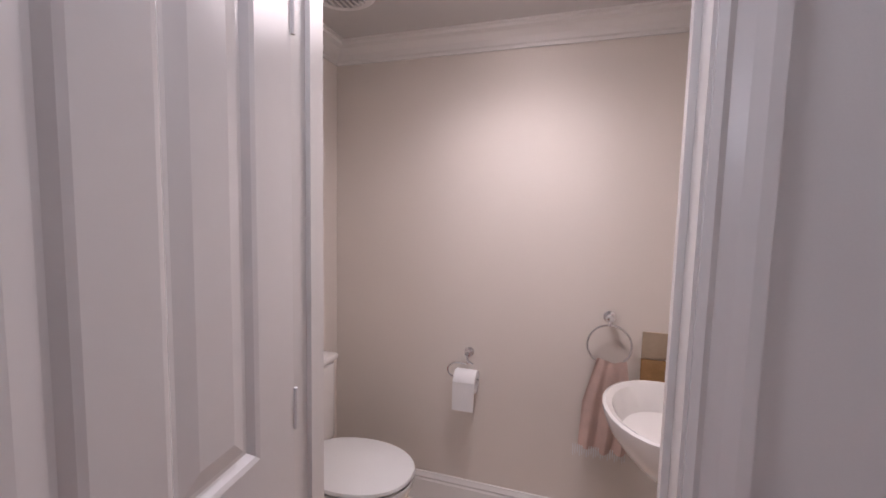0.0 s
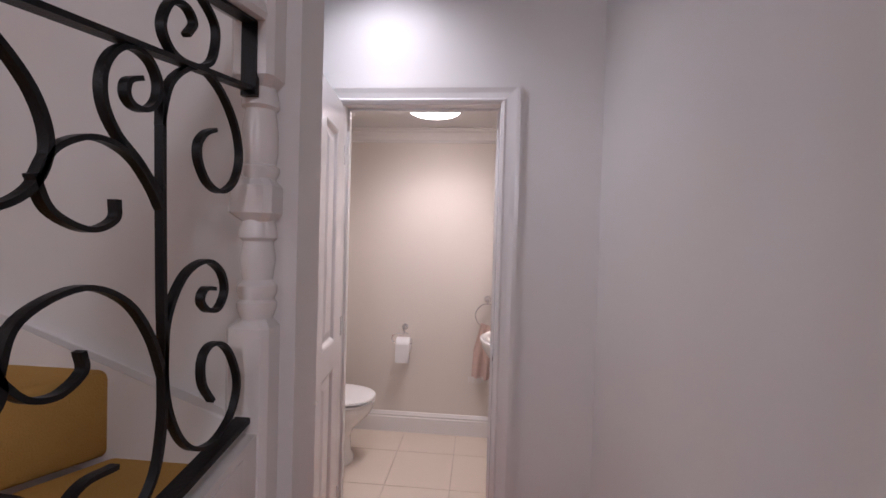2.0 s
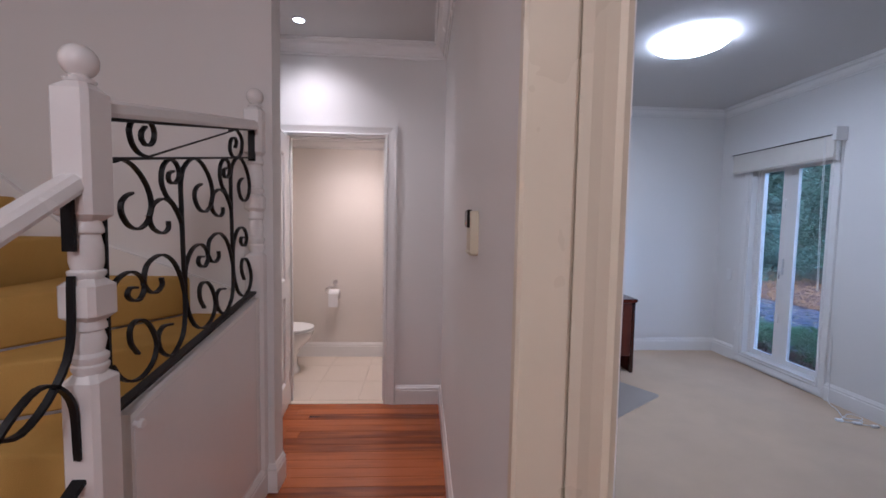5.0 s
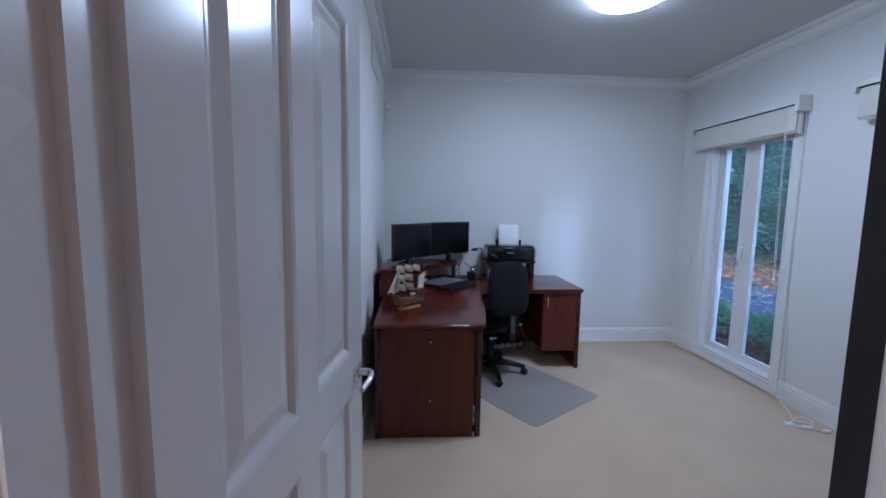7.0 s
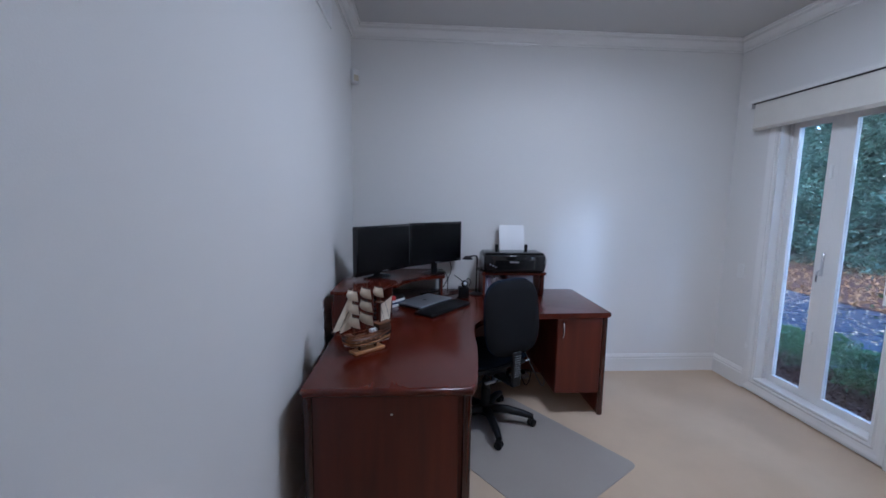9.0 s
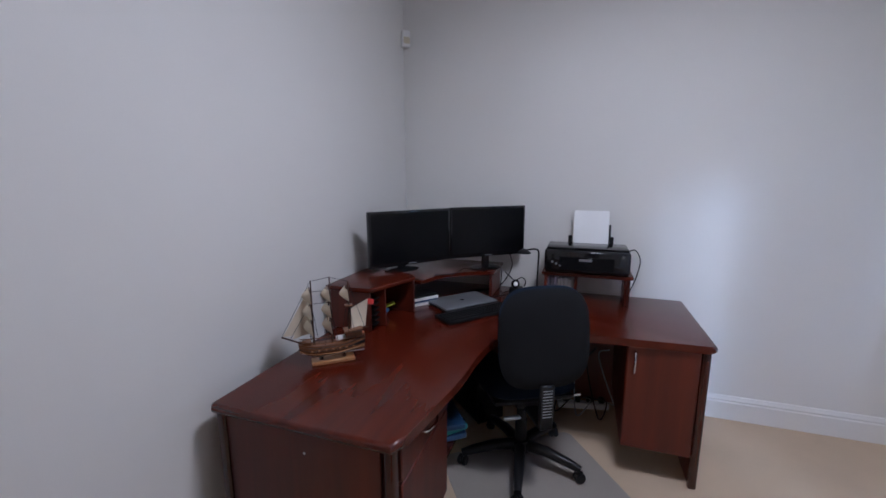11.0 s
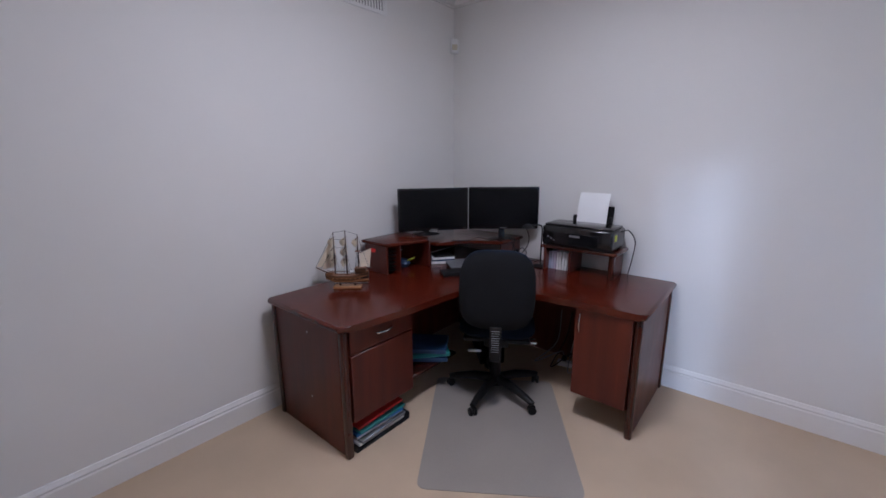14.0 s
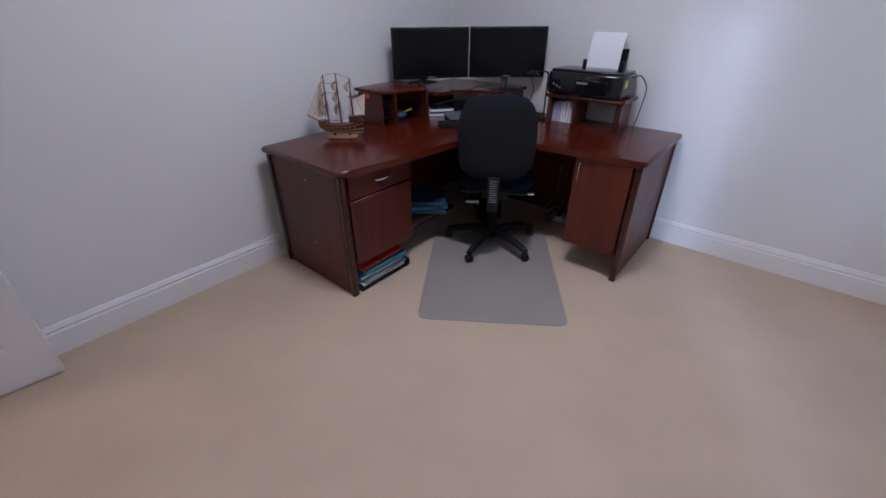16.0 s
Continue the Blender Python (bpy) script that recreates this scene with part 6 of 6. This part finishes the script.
hedge = thing("hedge", pose(0, 0, 0), "low clipped dark green hedge along the driveway", "hedge")
ob = new("hedge_leaves", leaf_mesh("hedge_leaves", 52000, in_hedge, 0.019, M_HEDGE))
ob.parent = hedge
tagged(ob, kind="stuff")
bm = bmesh.new()
for k in range(60):
    y = -3.5 + k * 0.16
    x = 4.4 + rnd.uniform(-0.2, 0.2)
    tube(bm, [(x, y, -0.30), (x + rnd.uniform(-0.1, 0.1), y + rnd.uniform(-0.1, 0.1), -0.1), (x + rnd.uniform(-0.2, 0.2), y + rnd.uniform(-0.15, 0.15), 0.05)], [0.012, 0.008, 0.004], 5)
part("hedge_stems", bm, M_BARK, hedge)



def shrub(x, y, h, r, seed):
    """An upright garden shrub: several stems and clumps of leaves round their tips."""
    g = random.Random(seed)
    t = thing("garden_shrub", pose(x, y, -0.22), "loose green shrub outside the windows; the southern, unseen one blocks low sun", "shrub", "shrubs under the windows")
    stems, tips = bmesh.new(), []
    for k in range(26):
        a = k * 2.4
        l = r * math.sqrt((k + 0.5) / 26)
        tip = Vector((math.cos(a) * l, math.sin(a) * l, h * g.uniform(0.25, 0.95)))
        tube(stems, [(0.2 * tip.x, 0.2 * tip.y, 0), (0.6 * tip.x, 0.6 * tip.y, tip.z * 0.6), tuple(tip)], [0.014, 0.009, 0.004], 5)
        tips.append(tip)
    part("stems", stems, M_BARK, t)
    verts, faces = [], []
    for k in range(int(52000 * r)):
        c = g.choice(tips) + Vector((g.gauss(0, 0.11), g.gauss(0, 0.11), g.gauss(-0.06, 0.17)))
        c.z = max(0.05, c.z)
        d = Vector((g.gauss(0, 1), g.gauss(0, 1), g.gauss(0, 0.6))).normalized()
        e = d.cross(Vector((g.gauss(0, 1), g.gauss(0, 1), g.gauss(0, 1)))).normalized()
        w = g.uniform(0.018, 0.034)
        q = len(verts)
        verts += [tuple(c - d * w), tuple(c + e * w * 0.45), tuple(c + d * w), tuple(c - e * w * 0.45)]
        faces += [(q, q + 1, q + 2), (q, q + 2, q + 3)]
    me = bpy.data.meshes.new("leaves")
    me.from_pydata(verts, [], faces)
    me.materials.append(M_HEDGE)
    ob = new("leaves", me)
    ob.parent = t


shrub(4.58, -0.74, 2.2, 0.30, 11)
# added out of view: tall enough to keep the low sun out of window_1
shrub(4.45, -2.98, 3.7, 0.52, 12)
litter = leaf_mesh("fallen_leaves", 3600, lambda: Vector((rnd.uniform(4.9, 7.95), rnd.uniform(-3, 12), -0.234)), 0.021, M_PALELEAF)
tagged(new("fallen_leaves", litter), "pale autumn leaves scattered on the driveway", "leaves", kind="stuff")


chips = leaf_mesh("bark_chips", 9000, lambda: Vector((rnd.uniform(3.38, 4.7), rnd.uniform(-3, 4), -0.213 + 0.008 * rnd.random())), 0.022, M_SOIL)
tagged(new("bark_chips", chips), "reddish bark chips lying in the garden bed", "bark chips", kind="stuff")


def on_bank():
    x = 7.95 + 2.2 * rnd.random() ** 1.3
    z = -0.21 + (x - 8.0) * 0.193 if x < 9.4 else 0.06 + (x - 9.4) * 0.125
    return Vector((x, rnd.uniform(-4, 14), z + 0.015 + 0.01 * rnd.random()))


tagged(new("leaf_litter", leaf_mesh("leaf_litter", 7000, on_bank, 0.045, M_LEAFLITTER)), "brown leaf litter on the earth bank", "leaves", kind="stuff")


def conifer(x, y, h, r, seed):
    """A dense evergreen: a tapered trunk, limbs, and sprays of leaf hung along them."""
    g = random.Random(seed)
    t = thing("conifer_tree", pose(x, y, -0.02), "dense dark green conifer behind the driveway", "tree", "trees along the driveway")
    part("trunk", tube(bmesh.new(), smooth_path([(0, 0, -0.3), (0.04, 0.03, h * 0.35), (-0.03, 0.02, h * 0.7), (0, 0, h)], 4), [0.16 * (1 - 0.9 * k / 12) for k in range(13)], 8), M_BARK, t)
    bm = bmesh.new()
    sprays = []
    for k in range(70):
        z = h * (0.06 + 0.92 * (k / 70) ** 0.9)
        a = k * 2.4 + g.uniform(-0.4, 0.4)
        l = r * (1.05 - 0.75 * z / h) * g.uniform(0.65, 1.15)
        tip = Vector((math.cos(a) * l, math.sin(a) * l, z + g.uniform(-0.25, 0.25)))
        root = Vector((0, 0, z - 0.1))
        tube(bm, [root, root.lerp(tip, 0.5) + Vector((0, 0, 0.08)), tip], [0.025, 0.014, 0.005], 4)
        sprays.append((root, tip, l))
    part("limbs", bm, M_BARK, t)
    verts, faces = [], []
    for root, tip, l in sprays:
        for _ in range(430):
            f = g.random() ** 0.6
            c = root.lerp(tip, f) + Vector((g.gauss(0, 0.16), g.gauss(0, 0.16), g.gauss(-0.04, 0.14)))
            d = ((tip - root).normalized() + Vector((g.gauss(0, 0.6), g.gauss(0, 0.6), g.gauss(-0.1, 0.5)))).normalized()
            e = d.cross(Vector((g.gauss(0, 1), g.gauss(0, 1), g.gauss(0, 1)))).normalized()
            s = g.uniform(0.030, 0.068)
            q = len(verts)
            verts += [tuple(c - d * s), tuple(c + e * s * 0.33), tuple(c + d * s), tuple(c - e * s * 0.33)]
            faces += [(q, q + 1, q + 2), (q, q + 2, q + 3)]
    me = bpy.data.meshes.new("crown")
    me.from_pydata(verts, [], faces)
    me.materials.append(M_CONIFER)
    crown = new("crown", me)
    crown.parent = t
    return t


first = [conifer(10.1, 1.0, 4.7, 1.35, 1), conifer(10.4, 3.2, 5.2, 1.45, 2), conifer(10.0, 5.4, 4.8, 1.35, 3)]
spots = [(9.5, -1.2), (9.4, 7.6), (9.7, 9.8), (9.4, -3.4), (10.9, 2.0), (11.0, 4.4), (11.0, 6.6), (11.1, 8.9), (10.8, -0.2), (9.6, 12.0), (11.2, 11.5), (12.6, 3.3), (12.7, 5.8), (12.6, 8.2), (12.8, 10.8)]
for k, (x, y) in enumerate(spots):
    copy_thing(first[k % 3], pose(x + 0.8, y, -0.02 + 0.1 * (x > 10), 0, 0, 67 * k) @ Matrix.Scale(1.0, 4))


# added dark screen that cuts the skylight into the laundry window
structure("wall_sky_screen", boxes((-7.0, -2.0, 1.5, 1.62, -0.5, 3.2)), M_BARK, "dark screen added outside the laundry window", "fence")

# ---- floors: pieces ----
fl = structure("floor_hall", boxes((-4.3, 0.0, -7.5, -1.40, -0.14, -0.021), (0.0, 3.4, -7.5, -3.87, -0.14, -0.021)), M_BARK, "red timber board floor in the hall", "floor")
board_w = 0.085
rows = int((7.5 - 1.405) / board_w)
meshes = {}
for i in range(rows):
    y1 = -1.405 - i * board_w
    if y1 > -3.9:
        spans = [(-1.25, -0.121)]
    else:
        spans = [(-4.2, -2.3), (-2.3, -0.3), (-0.3, 1.6), (1.6, 3.38)] if i % 2 else [(-4.2, -2.7), (-2.7, -1.0), (-1.0, 0.7), (0.7, 2.4), (2.4, 3.38)]
    if -2.33 < y1:
        spans = [(-2.3, -1.3 + 0.1 * (i % 3)), (-1.3 + 0.1 * (i % 3), -0.121)]
    for x0, x1 in spans:
        w = round(x1 - x0, 3)
        if w not in meshes:
            meshes[w] = finish(one(0, w - 0.0012, -board_w + 0.0012, 0, -0.02, 0.0, bevel=0.0012), "floor_board", M_BOARD)
        b = new("floor_board", meshes[w])
        b.parent, b.matrix_local = fl, pose(x0, y1, 0)
tf = structure("floor_toilet", boxes((-1.93, -0.22, -1.40, -0.24, -0.14, -0.006)), M_GROUT, "cream square floor tiles in the toilet", "floor")
structure("floor_laundry", boxes((-5.3, -2.05, -2.33, 0.12, -0.14, -0.0195)), M_TILE, "pale tiled laundry floor", "floor")
tile = finish(one(0.0015, 0.3885, 0.0015, 0.3985, -0.006, 0.0, bevel=0.0012), "floor_tile", M_TILE)
for i in range(4):
    for j in range(3):
        t = new("floor_tile", tile)
        t.parent, t.matrix_local = tf, pose(-1.96 + 0.39 * i, -1.335 + 0.4 * j - (0.06 if j == 0 else 0) * 0, 0)
part("floor_tile", boxes((-0.398, -0.222, -1.334, -0.242, -0.006, 0.0)), M_TILE, tf, smooth=False)
part("floor_tile", boxes((-1.93, -0.222, -1.398, -1.338, -0.006, 0.0)), M_TILE, tf, smooth=False)
structure("trim_door_threshold", one(DX0, DX1, -3.935, -3.87, -0.02, 0.004, bevel=0.002), M_BARK, "narrow timber strip under the office door", "threshold")
